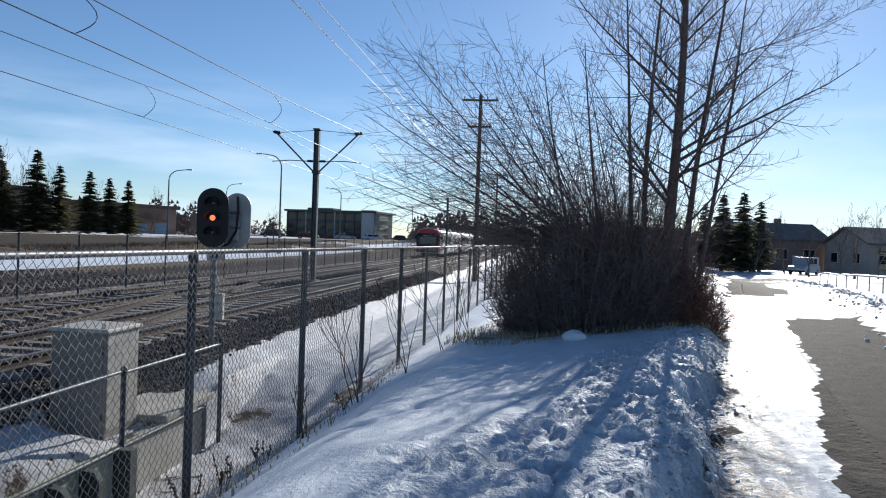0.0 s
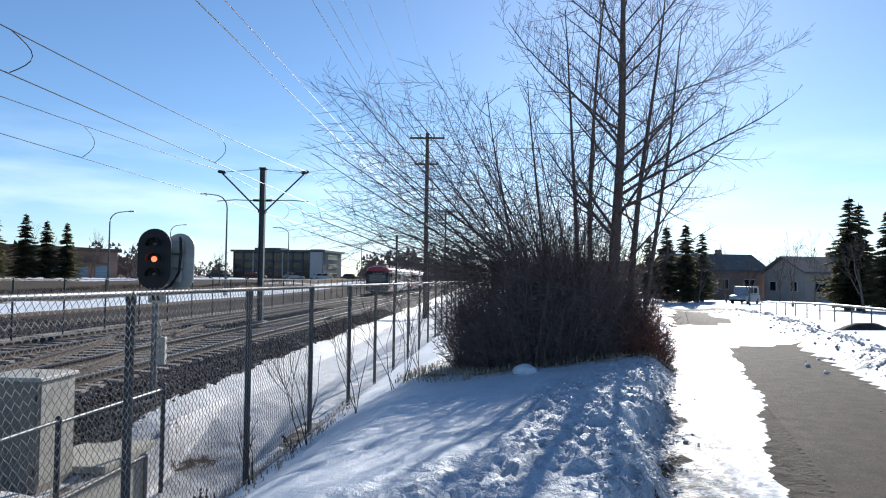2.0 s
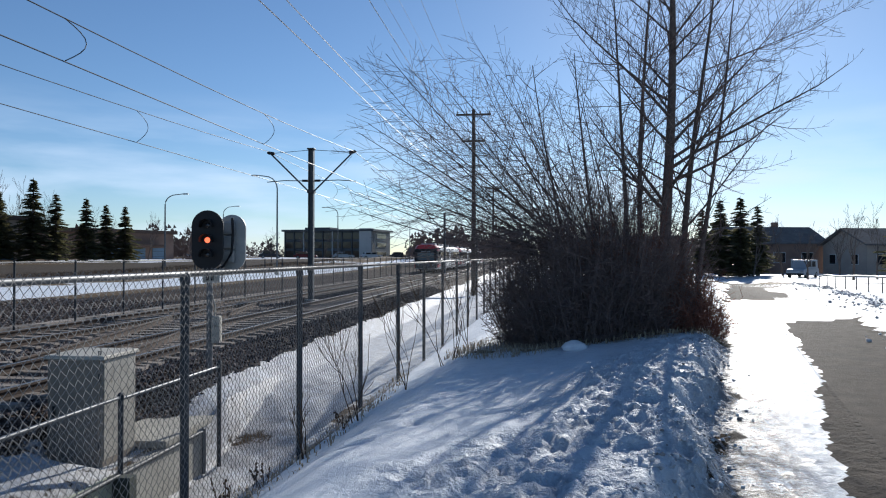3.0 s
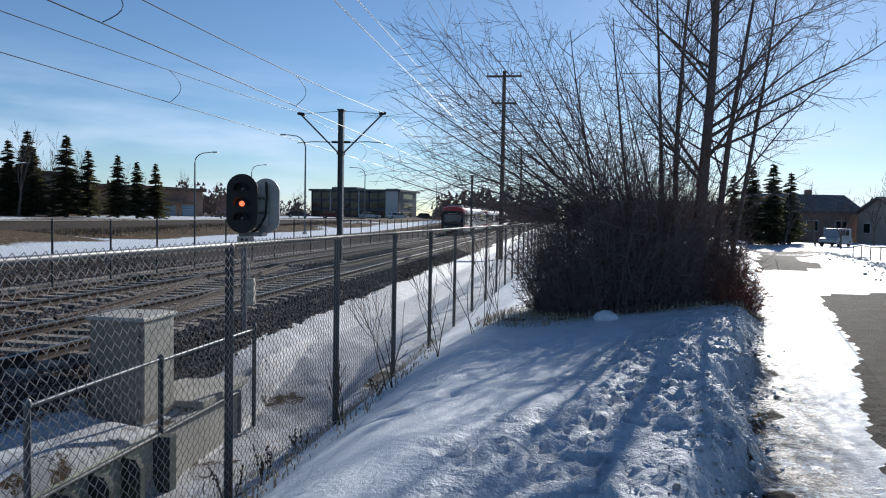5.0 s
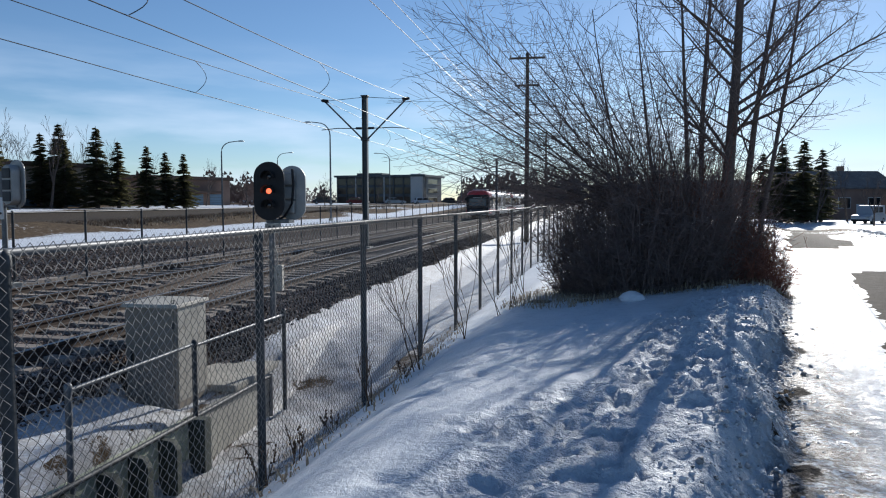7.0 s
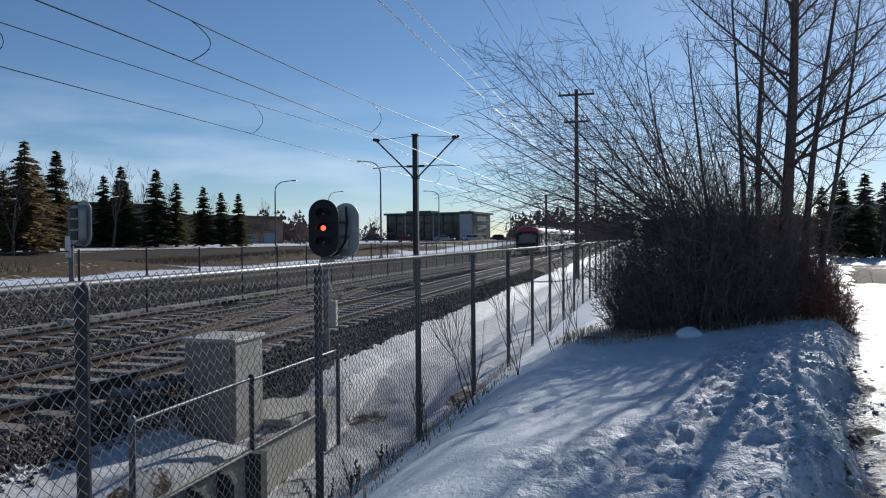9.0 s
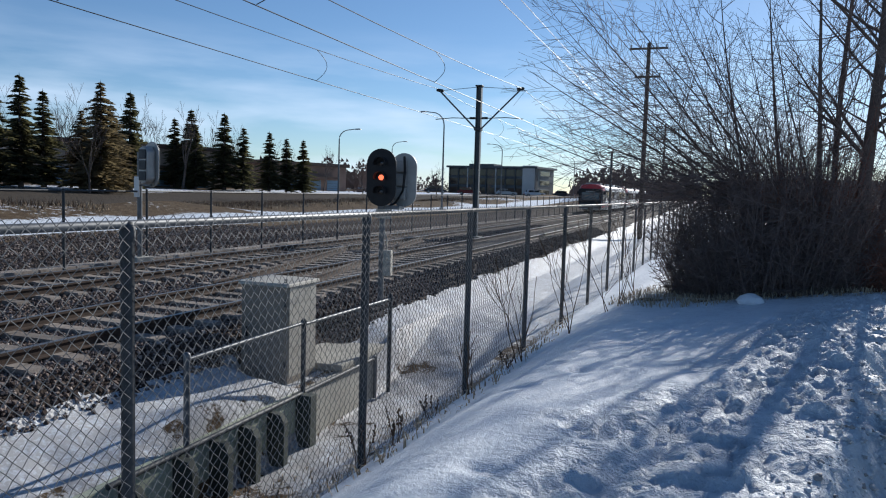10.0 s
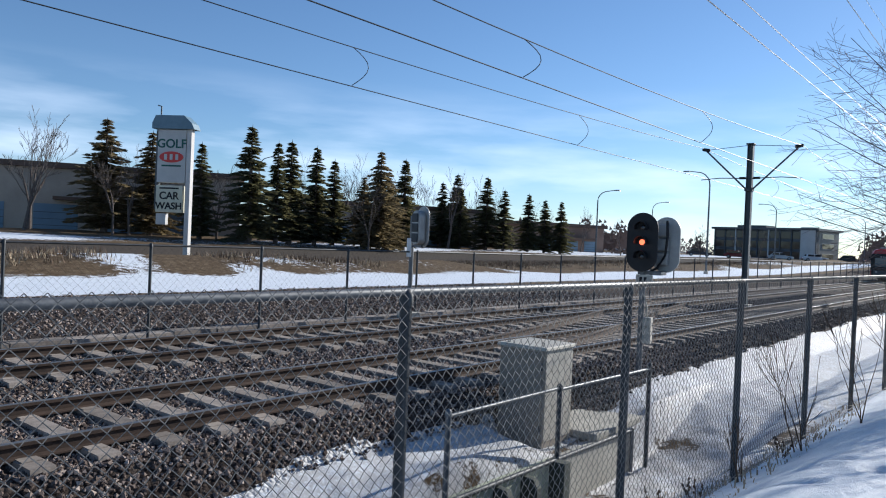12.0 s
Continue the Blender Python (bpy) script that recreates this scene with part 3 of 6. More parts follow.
M_CHUNK = island_mat("broken_snow", [(0.0, (0.3, 0.28, 0.26)), (0.2, (0.62, 0.62, 0.63)), (0.5, (0.8, 0.81, 0.83)), (1.0, (0.86, 0.87, 0.88))], 0.6, 0.3, 25)
solid("snow_chunks", chunks(2000, -0.5, 0.0, -3.2, 9.5, 0.008, 0.036, 12), M_CHUNK, "broken crumbs of old snow along the bank edge", "snow", kind="stuff", smooth="round")
solid("snow_chunks", chunks(1700, 3.5, 5.0, 3.0, 45.0, 0.02, 0.085, 14), M_CHUNK, "ploughed lumps of dirty snow beside the path", "snow", kind="stuff", smooth="round")


# ---- chain link fences ----
def netting(width, high, half, wire, ribbon=False):
    """Woven wire: zigzag wires between columns half a diamond apart; width along y, bottom at z 0."""
    g = Geo()
    cols, rows = int(width / half), int(high / half)
    for c in range(cols):
        for r in range(rows):
            a, b = (c, c + 1) if (c + r) % 2 == 0 else (c + 1, c)
            p, q = (0.004 * (1 if a % 2 else -1), a * half, r * half), (0.004 * (1 if b % 2 else -1), b * half, (r + 1) * half)
            n = len(g.v)
            if ribbon:
                for s in (p, q):
                    g.v += [(s[0], s[1] - wire, s[2]), (s[0], s[1] + wire, s[2])]
                g.face((n, n + 1, n + 3, n + 2))
            else:
                for s in (p, q):
                    g.v += [(s[0] - wire, s[1], s[2]), (s[0] + wire * 0.5, s[1] - wire * 1.2, s[2]), (s[0] + wire * 0.5, s[1] + wire * 1.2, s[2])]
                for i in range(3):
                    g.face((n + i, n + (i + 1) % 3, n + 3 + (i + 1) % 3, n + 3 + i))
    return g


def cap_post(r, high, n=12):
    """A round post with a domed cap."""
    g = Geo()
    g.tube([(0, 0, 0), (0, 0, high)], r, n)
    g.tube([(0, 0, high - 0.05), (0, 0, high + 0.01), (0, 0, high + 0.03), (0, 0, high + 0.04)], [r * 1.18, r * 1.18, r * 0.8, r * 0.2], n)
    return g


BAY = 2.42
NEAR_TOP, NEAR_LOW = 1.50, -0.56
fence = thing("chain_link_fence", "galvanised chain link fence along the rail bed", "fence", (0, 0, 0), kind="structure")
POST_MESH = cap_post(0.030, NEAR_TOP - NEAR_LOW).mesh("post", M_GALV, True)
POST_DARK = cap_post(0.032, NEAR_TOP - NEAR_LOW).mesh("post", M_DARKPOST, True)
NET_NEAR = netting(BAY, NEAR_TOP - NEAR_LOW + 0.075, 0.0356, 0.0022).mesh("netting", M_WIRE)
NET_MID = netting(BAY, NEAR_TOP - NEAR_LOW + 0.02, 0.0356, 0.0019, True).mesh("netting", M_WIRE)
post_ys = [5.2 + BAY * k for k in range(-4, 18)]
for i, y in enumerate(post_ys):
    x = FENCE_X(y)
    part("post", POST_MESH if y < -3 else POST_DARK, None, fence, m=pose(x, y, NEAR_LOW - (0.02 if y < 20 else 0.1)))
    if i + 1 < len(post_ys):
        x2 = FENCE_X(y + BAY)
        ang = math.degrees(math.atan2(-(x2 - x), BAY))
        part("netting", NET_NEAR if y < 9 else NET_MID, None, fence, m=pose(x + 0.045, y, NEAR_LOW, 0, 0, ang))
        g = Geo().tube([(x, y, NEAR_TOP), (x2, y + BAY, NEAR_TOP)], 0.021, 10)
        part("top_rail", g, M_GALV if y < 4 else M_DARKPOST, fence, smooth=True)
        for z in (NEAR_LOW + 0.12,):
            part("tension_wire", Geo().tube([(x + 0.045, y, z), (x2 + 0.045, y + BAY, z)], 0.003, 5), M_WIRE, fence)

far_fence = thing("chain_link_fence", "low-lying distant chain link fence beyond the tracks", "fence", (0, 0, 0), kind="structure")
FAR_X = lambda y: -13.15 + bend(y)
FBAY = 2.55
FPOST = cap_post(0.03, 1.83, 8).mesh("post", M_DARKPOST, True)
FNET = netting(FBAY, 1.78, 0.0712, 0.0016, True).mesh("netting", M_WIRE_FAR)
for k in range(-4, 34):
    y = 7.3 + FBAY * k
    x, x2 = FAR_X(y), FAR_X(y + FBAY)
    part("post", FPOST, None, far_fence, m=pose(x, y, -0.36))
    ang = math.degrees(math.atan2(-(x2 - x), FBAY))
    part("netting", FNET, None, far_fence, m=pose(x, y, -0.33, 0, 0, ang))
    part("top_rail", Geo().tube([(x, y, 1.46), (x2, y + FBAY, 1.46)], 0.021, 8), M_DARKPOST, far_fence, smooth=True)


trough = thing("cable_trough", "low pale concrete cable trough along the far fence", "cable trough", (-13.62, 0, -0.36), kind="structure")
LID = Geo().box((0, 0, 0.06), (0.42, 0.985, 0.08), top=0.97).mesh("lid", M_TIE)
part("channel", Geo().box((0, 26, -0.03), (0.36, 68, 0.12)), M_TIE, trough)
for k in range(68):
    part("lid", LID, None, trough, m=pose(random.uniform(-0.015, 0.015), -7.5 + k, random.uniform(-0.012, 0.012), 0, 0, random.uniform(-0.6, 0.6)))


# ---- overhead line ----
def catenary_mast(loc, rz=0.0):
    z0 = -0.32
    t = thing("catenary_mast", "grey steel catenary mast with V-shaped arms between the tracks", "catenary mast", (loc[0], loc[1], z0), rz, group="catenary masts")
    top = 6.18 - z0
    g = Geo()
    g.extrude([(-0.11, -0.11), (0.11, -0.11), (0.11, -0.09), (0.012, -0.09), (0.012, 0.09), (0.11, 0.09), (0.11, 0.11), (-0.11, 0.11), (-0.11, 0.09), (-0.012, 0.09), (-0.012, -0.09), (-0.11, -0.09)], pose(0, 0, 0, 0, 0, 90), top)
    part("pole", g, M_MAST, t)
    part("base_plate", Geo().box((0, 0, 0.05), (0.5, 0.5, 0.1)), M_CONC, t, bevel=0.01)
    part("cap", Geo().box((0, 0, top + 0.02), (0.3, 0.3, 0.06)), M_DARKPOST, t, bevel=0.008)
    for s in (-1, 1):
        arm = part("arm", Geo().tube([(s * 0.1, 0, 4.37 - z0), (s * 1.78, 0, 6.0 - z0)], 0.035, 8), M_MAST, t, smooth=True)
        part("insulator", Geo().tube([(s * 1.66, 0, 5.97 - z0), (s * 1.66, 0, 6.02 - z0), (s * 1.9, 0, 6.06 - z0), (s * 1.96, 0, 6.06 - z0)], [0.05, 0.075, 0.07, 0.03], 10), M_BLACK, arm, smooth=True)
        part("stay_wire", Geo().tube([(0, 0, 6.16 - z0), (s * 1.8, 0, 6.03 - z0)], 0.012, 5), M_CABLE, t)
        bar = part("registration_arm", Geo().tube([(s * 0.1, 0, 4.83 - z0), (s * 1.2, 0, 4.86 - z0), (s * 1.95, 0, 4.8 - z0)], 0.02, 6), M_CABLE, t, smooth=True)
        part("insulator", Geo().tube([(s * 0.15, 0, 4.84 - z0), (s * 0.4, 0, 4.845 - z0)], 0.05, 8), M_BLACK, bar, smooth=True)
    part("clamp", Geo().box((0, 0, 4.37 - z0), (0.3, 0.3, 0.12)), M_DARKPOST, t, bevel=0.01)
    return t


MAST_X = -9.33
mast = catenary_mast((MAST_X, 30.6))
for y in (78.0, 126.0, -16.5):
    copy_thing(mast, pose(MAST_X + 0.1 + bend(y), y, -0.32))

SPANS = [-16.5, 30.6, 78.0, 126.0]


def wire_run(name, label, x, zs, sag, r, group, material=None):
    """A wire from mast to mast, hanging by sag in each span."""
    pts = []
    for a, b in zip(SPANS, SPANS[1:]):
        for i in range(16):
            f = i / 16
            pts.append((x + bend(a + (b - a) * f), a + (b - a) * f, zs - sag * 4 * f * (1 - f)))
    solid(name, Geo().tube(pts, r, 5), material or M_CABLE, label, "overhead wire", group=group, smooth=True)
    return pts


for cx, zc, zm in ((-7.45, 4.78, 6.06), (-11.25, 4.9, 6.12)):
    wire_run("contact_wire", "thin dark contact wire over the track", cx, zc, 0.02, 0.011, "overhead wires")
    wire_run("messenger_wire", "thin dark messenger wire above the contact wire", cx, zm, 0.62 if cx > -9 else 0.45, 0.011, "overhead wires")
    for y in (-5.0, 0.5, 11.1 if cx > -9 else 10.5, 20.0, 41.0, 52.0, 66.0):
        k = [s for s in SPANS if s <= y][-1]
        f = (y - k) / 47.3
        z1 = zm - (0.62 if cx > -9 else 0.45) * 4 * f * (1 - f)
        pts = [(cx + 0.2 * math.sin(math.pi * i / 8), y + 0.26 * math.sin(math.pi * i / 8), z1 + (zc - z1) * i / 8) for i in range(9)]
        solid("dropper", Geo().tube(pts, 0.009, 5), M_CABLE, "curved dropper hanging between the overhead wires", "overhead wire", group="wire droppers", smooth=True)
# ---- signals ----
def oval(w, h, n=14):
    """A tall outline with round ends, centred."""
    r = w / 2
    pts = [(r * math.cos(math.pi * i / n), h / 2 - r + r * math.sin(math.pi * i / n)) for i in range(n + 1)]
    return pts + [(-x, -y) for x, y in pts]


def rail_signal(loc, rz, lit, label, group):
    """A three-aspect colour light head on a post; it faces -y."""
    t = thing("railway_signal", label, "railway signal", loc, rz, group)
    top = 2.44 - loc[2]
    post = part("post", Geo().tube([(0, 0.12, 0), (0, 0.12, top - 0.9)], 0.055, 12), M_GALV, t, smooth=True)
    part("base", Geo().box((0, 0.12, 0.06), (0.5, 0.5, 0.16), top=0.9), M_CONC, t, bevel=0.01)
    face = Geo().extrude(oval(0.56, 1.06), Matrix.Translation((0, 0, top - 0.53)) @ Matrix.Rotation(radians(90), 4, 'X'), 0.03)
    plate = part("background_plate", face, M_BLACK, t, "matt black oval background plate", bevel=0.006)
    for i in range(3):
        z = top - 0.53 + 0.26 * (1 - i)
        ring = Geo()
        for a in range(16):
            w0, w1 = math.pi * (-0.1 + 1.2 * a / 16), math.pi * (-0.1 + 1.2 * (a + 1) / 16)
            n = len(ring.v)
            for w in (w0, w1):
                for y in (-0.03, -0.2):
                    for r in (0.105, 0.112):
                        ring.v.append((r * math.cos(w), y, z + r * math.sin(w)))
            for q in ((0, 1, 5, 4), (2, 6, 7, 3), (0, 4, 6, 2), (1, 3, 7, 5)):
                ring.face([n + k for k in q])
        part("hood", ring, M_BLACK, plate)
        lens = Geo().tube([(0, -0.03, z), (0, -0.05, z), (0, -0.06, z)], [0.05, 0.045, 0.015], 16)
        part("lens", lens, M_LAMP_RED if (lit and i == 1) else M_LENS, plate, "glowing orange-red lens" if (lit and i == 1) else "unlit dark lens", smooth=True)
    # the housing for each aspect, stacked behind
    body = part("housing", Geo().extrude(oval(0.34, 0.98), Matrix.Translation((0.0, 0.22, top - 0.53)) @ Matrix.Rotation(radians(90), 4, 'X'), 0.2), M_ALU, t, bevel=0.02)
    for i in range(3):
        z = top - 0.53 + 0.26 * (1 - i)
        part("door", Geo().box((0.0, 0.235, z), (0.26, 0.03, 0.22)), M_ALU, body, bevel=0.015)
        part("latch", Geo().box((0.1, 0.258, z), (0.03, 0.02, 0.06)), M_BLACK, body)
    # second oval head turned the other way, beside the first
    twin = part("rear_head", Geo().extrude(oval(0.5, 1.02), Matrix.Translation((0.3, 0.52, top - 0.56)) @ Matrix.Rotation(radians(90), 4, 'X') @ Matrix.Rotation(radians(0), 4, 'Y'), 0.05), M_ALU, t, "pale grey back of a second signal head", bevel=0.008)
    for i in range(3):
        z = top - 0.56 + 0.26 * (1 - i)
        part("case", Geo().box((0.25, 0.4, z), (0.24, 0.14, 0.235)), M_ALU, twin, bevel=0.025)
        part("hinge", Geo().box((0.12, 0.33, z), (0.03, 0.03, 0.1)), M_DARKPOST, twin)
    part("conduit", Geo().tube([(0.34, 0.34, top - 0.12), (0.36, 0.32, top - 0.4), (0.33, 0.34, top - 0.75), (0.22, 0.25, top - 0.98), (0.05, 0.16, top - 1.1)], 0.025, 6), M_BLACK, t, smooth=True)
    part("bracket", Geo().box((0.12, 0.28, top - 1.08), (0.42, 0.4, 0.07)), M_GALV, t, bevel=0.008)
    part("bracket", Geo().box((0, 0.1, top - 1.0), (0.08, 0.1, 0.3)), M_GALV, t, bevel=0.008)
    box = part("junction_box", Geo().box((0.13, 0.1, top - 2.12), (0.15, 0.16, 0.48)), M_CABSIDE, t, "pale junction box strapped to the post", bevel=0.012)
    part("lid", Geo().box((0.13, 0.014, top - 2.12), (0.12, 0.012, 0.42)), M_CABSIDE, box)
    part("cable", Geo().tube([(0.1, 0.1, top - 1.88), (0.12, 0.05, top - 1.7), (0.06, 0.06, top - 1.5)], 0.014, 6), M_CABSIDE, box, smooth=True)
    plate_no = part("number_plate", Geo().box((0.06, 0.0, top - 1.2), (0.3, 0.012, 0.17)), M_CABSIDE, t, "small pale plate with dark marks")
    part("bar", Geo().box((-0.0, -0.008, top - 1.2), (0.05, 0.004, 0.09)), M_BLACK, plate_no)
    part("bar", Geo().box((0.08, -0.008, top - 1.2), (0.05, 0.004, 0.09)), M_BLACK, plate_no)
    return t


rail_signal((-5.68, 12.53, -0.72), 8, True, "black oval railway signal showing one red light", "railway signals")


def far_signal(loc, rz):
    """The grey back of a signal on a post, with a white board on the post."""
    t = thing("railway_signal", "grey back of an oval railway signal beside the far track", "railway signal", loc, rz, group="railway signals")
    part("post", Geo().tube([(-0.45, 0, 0), (-0.45, 0, 2.75)], 0.06, 10), M_GALV, t, smooth=True)
    part("base", Geo().box((-0.45, 0, 0.08), (0.5, 0.5, 0.2), top=0.9), M_CONC, t, bevel=0.01)
    head = part("back_plate", Geo().extrude(oval(0.52, 1.1), Matrix.Translation((0, 0.05, 2.45)) @ Matrix.Rotation(radians(90), 4, 'X'), 0.04), M_ALU, t, bevel=0.008)
    part("housing", Geo().extrude(oval(0.34, 0.9), Matrix.Translation((0, 0.0, 2.43)) @ Matrix.Rotation(radians(90), 4, 'X'), 0.22), M_ALU, head, bevel=0.02)
    for i in range(3):
        part("door", Geo().box((0, -0.235, 2.17 + 0.26 * i), (0.26, 0.03, 0.22)), M_DARKPOST, head, bevel=0.012)
    part("bracket", Geo().box((-0.22, 0, 1.95), (0.5, 0.08, 0.06)), M_GALV, t)
    part("board", Geo().box((-0.45, -0.08, 1.9), (0.2, 0.02, 0.5)), M_WHITE, t, "white board fixed to the post", bevel=0.004)
    return t


far_signal((-12.72, 14.6, -0.33), -14)

# ---- equipment cabinet, low fence and retaining wall ----
cab = thing("equipment_cabinet", "weathered beige metal equipment cabinet on the snow", "cabinet", (-5.66, 9.07, -1.04))
part("body", Geo().box((0, 0, 0.70), (0.74, 0.78, 1.36)), M_CAB, cab, bevel=0.012)
# side and roof get the paler tone to show the sun on them
part("sunlit_side", Geo().box((0.375, 0, 0.74), (0.008, 0.72, 1.24)), M_CABSIDE, cab, "peeling painted side, paler for the sun on it")
roof = part("roof", Geo().box((0, 0.0, 1.395), (0.82, 0.86, 0.05), top=0.97), M_CABSIDE, cab, "cap sprinkled with dirt, paler for the sun on it", bevel=0.01)
part("lifting_eye", Geo().tube([(0.28, -0.32, 1.42), (0.27, -0.32, 1.47), (0.31, -0.32, 1.47), (0.30, -0.32, 1.42)], 0.009, 6), M_GALV, roof, smooth=True)
part("lifting_eye", Geo().tube([(-0.28, -0.32, 1.42), (-0.29, -0.32, 1.47), (-0.25, -0.32, 1.47), (-0.26, -0.32, 1.42)], 0.009, 6), M_GALV, roof, smooth=True)
door = part("door", Geo().box((0.0, -0.397, 0.76), (0.66, 0.018, 1.2)), M_CAB, cab, bevel=0.006)
part("handle", Geo().box((-0.26, -0.416, 0.72), (0.03, 0.03, 0.14)), M_BLACK, door, "dark lever handle", bevel=0.005)
for z in (0.3, 1.15):
    part("hinge", Geo().tube([(0.335, -0.405, z - 0.05), (0.335, -0.405, z + 0.05)], 0.012, 6), M_DARKPOST, door, smooth=True)
part("plinth", Geo().box((0, 0, 0.02), (0.62, 0.7, 0.12)), M_CONC, cab)
solid("cable_housing", Geo().box((0, 0, 0), (0.42, 0.26, 0.2), top=0.92), M_CONC, "small concrete cable housing in the ballast", "cable housing", (-6.25, 10.1, -0.5), 8, bevel=0.015)

wall = thing("retaining_wall", "greenish concrete retaining wall with buttresses in a shaded tone", "retaining wall", (WALL_X, 0, -1.7), kind="structure")
M_GREENWALL = mat("mossy_concrete", (0.3, 0.33, 0.24), (0.5, 0.52, 0.4), 2.5, 40, 0.9, 0, 0.35, 0.006, wear=(0.13, 0.14, 0.1), wear_at=0.6)
# dark tone holds the shade on buttress faces turned from the sun
M_BUTT = mat("shade_dark_steel", (0.035, 0.042, 0.036), (0.08, 0.09, 0.075), 3, 50, 0.8, 0.1, 0.2, 0.004)
part("panel", Geo().box((-0.03, 4.2, 0.33), (0.1, 8.3, 0.76)), M_GREENWALL, wall, bevel=0.008)
part("panel", Geo().box((0.0, 9.47, 0.36), (0.12, 2.1, 0.72)), M_CONC, wall, "pale sunlit concrete panel", bevel=0.01)
part("cap_rail", Geo().tube([(0.05, 5.0, 0.715), (0.05, 8.4, 0.715), (0.09, 10.52, 0.735)], 0.03, 10), M_DARKPOST, wall, smooth=True)
part("end_post", Geo().tube([(0.09, 10.52, 0.1), (0.09, 10.52, 0.75)], 0.03, 10), M_GALV, wall, smooth=True)
for i, y in enumerate((1.2, 1.9, 2.6, 3.25, 3.9, 4.55, 5.2, 5.92, 6.5, 7.02, 7.6)):
    slope = [(0.0, -0.08), (0.24, -0.08), (0.24, 0.56), (0.18, 0.66), (0.0, 0.68)]
    part("buttress", Geo().extrude(slope, Matrix.Translation((0.02, y + 0.05, 0)) @ Matrix.Rotation(radians(90), 4, 'X'), 0.1), M_BUTT, wall, bevel=0.006)
part("buttress", Geo().box((0.1, 8.3, 0.33), (0.28, 0.16, 0.78)), M_BUTT, wall, bevel=0.006)
solid("concrete_pad", Geo().box((0, 0, 0), (1.0, 1.7, 0.1)), M_CONC, "flat concrete pad behind the wall edge", "concrete pad", (-5.42, 10.35, -0.93), 2, bevel=0.015)

low = thing("low_fence", "low chain link guard fence on the retaining wall", "fence", (WALL_X, 0, -1.7), kind="structure")
posts = [(-0.02, 6.1), (0.02, 8.35), (0.15, 10.85)]
for x, y in posts:
    part("post", cap_post(0.033, 1.66 if y < 10 else 1.7, 12), M_DARKPOST if y > 8 else M_GALV, low, smooth=True, m=pose(x + 0.03, y, 0))
for (xa, ya), (xb, yb) in zip(posts, posts[1:]):
    part("top_rail", Geo().tube([(xa + 0.03, ya, 1.62), (xb + 0.03, yb, 1.64)], 0.022, 10), M_GALV, low, "pale galvanised top rail", smooth=True)
    ang = math.degrees(math.atan2(-(xb - xa), yb - ya))
    part("netting", netting(math.hypot(yb - ya, xb - xa), 0.92, 0.0356, 0.0021, True).mesh("netting", M_WIRE), None, low, m=pose(xa + 0.05, ya, 0.72, 0, 0, ang))


# ---- trees ----
def grow(g, rng, p, d, length, r, depth, spread, up, thin=0.62, bends=3, mi=0, twig_mi=0, low=0.0035):
    """A limb that bends, tapers and forks."""
    pts, rs = [p.copy()], [r]
    q, v = p.copy(), d.copy()
    for i in range(bends):
        v = (v + Vector((rng.uniform(-1, 1), rng.uniform(-1, 1), rng.uniform(-0.6, 1) + up)) * 0.13).normalized()
        q = q + v * length / bends
        pts.append(q.copy())
        rs.append(max(r * (1 - 0.45 * (i + 1) / bends), low))
    g.tube(pts, rs, 6 if r > 0.03 else (4 if r > 0.012 else 3), mi if r > 0.02 else twig_mi, cap=False)
    if depth <= 0:
        return
    n = rng.choice((2, 3, 3)) if depth > 1 else rng.choice((3, 4))
    for i in range(n):
        k = rng.randint(1, bends) if i else bends
        a = Vector((rng.uniform(-1, 1), rng.uniform(-1, 1), rng.uniform(-0.35, 0.7)))
        w = (v * (1.0 if i else 1.6) + a * spread).normalized()
        grow(g, rng, pts[k], w, length * rng.uniform(0.5, 0.85), max(rs[k] * thin * rng.uniform(0.75, 1.1), low), depth - 1, spread, up, thin, bends, mi, twig_mi, low)


def bare_tree_mesh(seed, high, r, depth, spread=0.75, stems=1, lean=0.15, fork=0.35, low=0.0035):
    rng = random.Random(seed)
    g, tg = Geo(), Geo()
    for s in range(stems):
        p = Vector((rng.uniform(-0.1, 0.1) * stems, rng.uniform(-0.1, 0.1) * stems, -0.1))
        d = Vector((rng.uniform(-lean, lean), rng.uniform(-lean, lean), 1)).normalized()
        k = rng.uniform(0.75, 1.0)
        q = p + d * high * fork * k
        g.tube([p, p + d * high * fork * k * 0.5, q], [r * k * 1.25, r * k, r * k * 0.85], 8, cap=False)
        for i in range(3):
            w = (d + Vector((rng.uniform(-1, 1), rng.uniform(-1, 1), 0.1)) * spread * (0.35 if i == 0 else 0.8)).normalized()
            grow(tg, rng, q if i == 0 else p + d * high * fork * k * rng.uniform(0.6, 1), w, high * 0.3, r * k * 0.7, depth, spread, 0.25, low=low)
    return g.mesh("trunk", M_BARK, True), tg.mesh("crown", [M_BARK, M_TWIG])


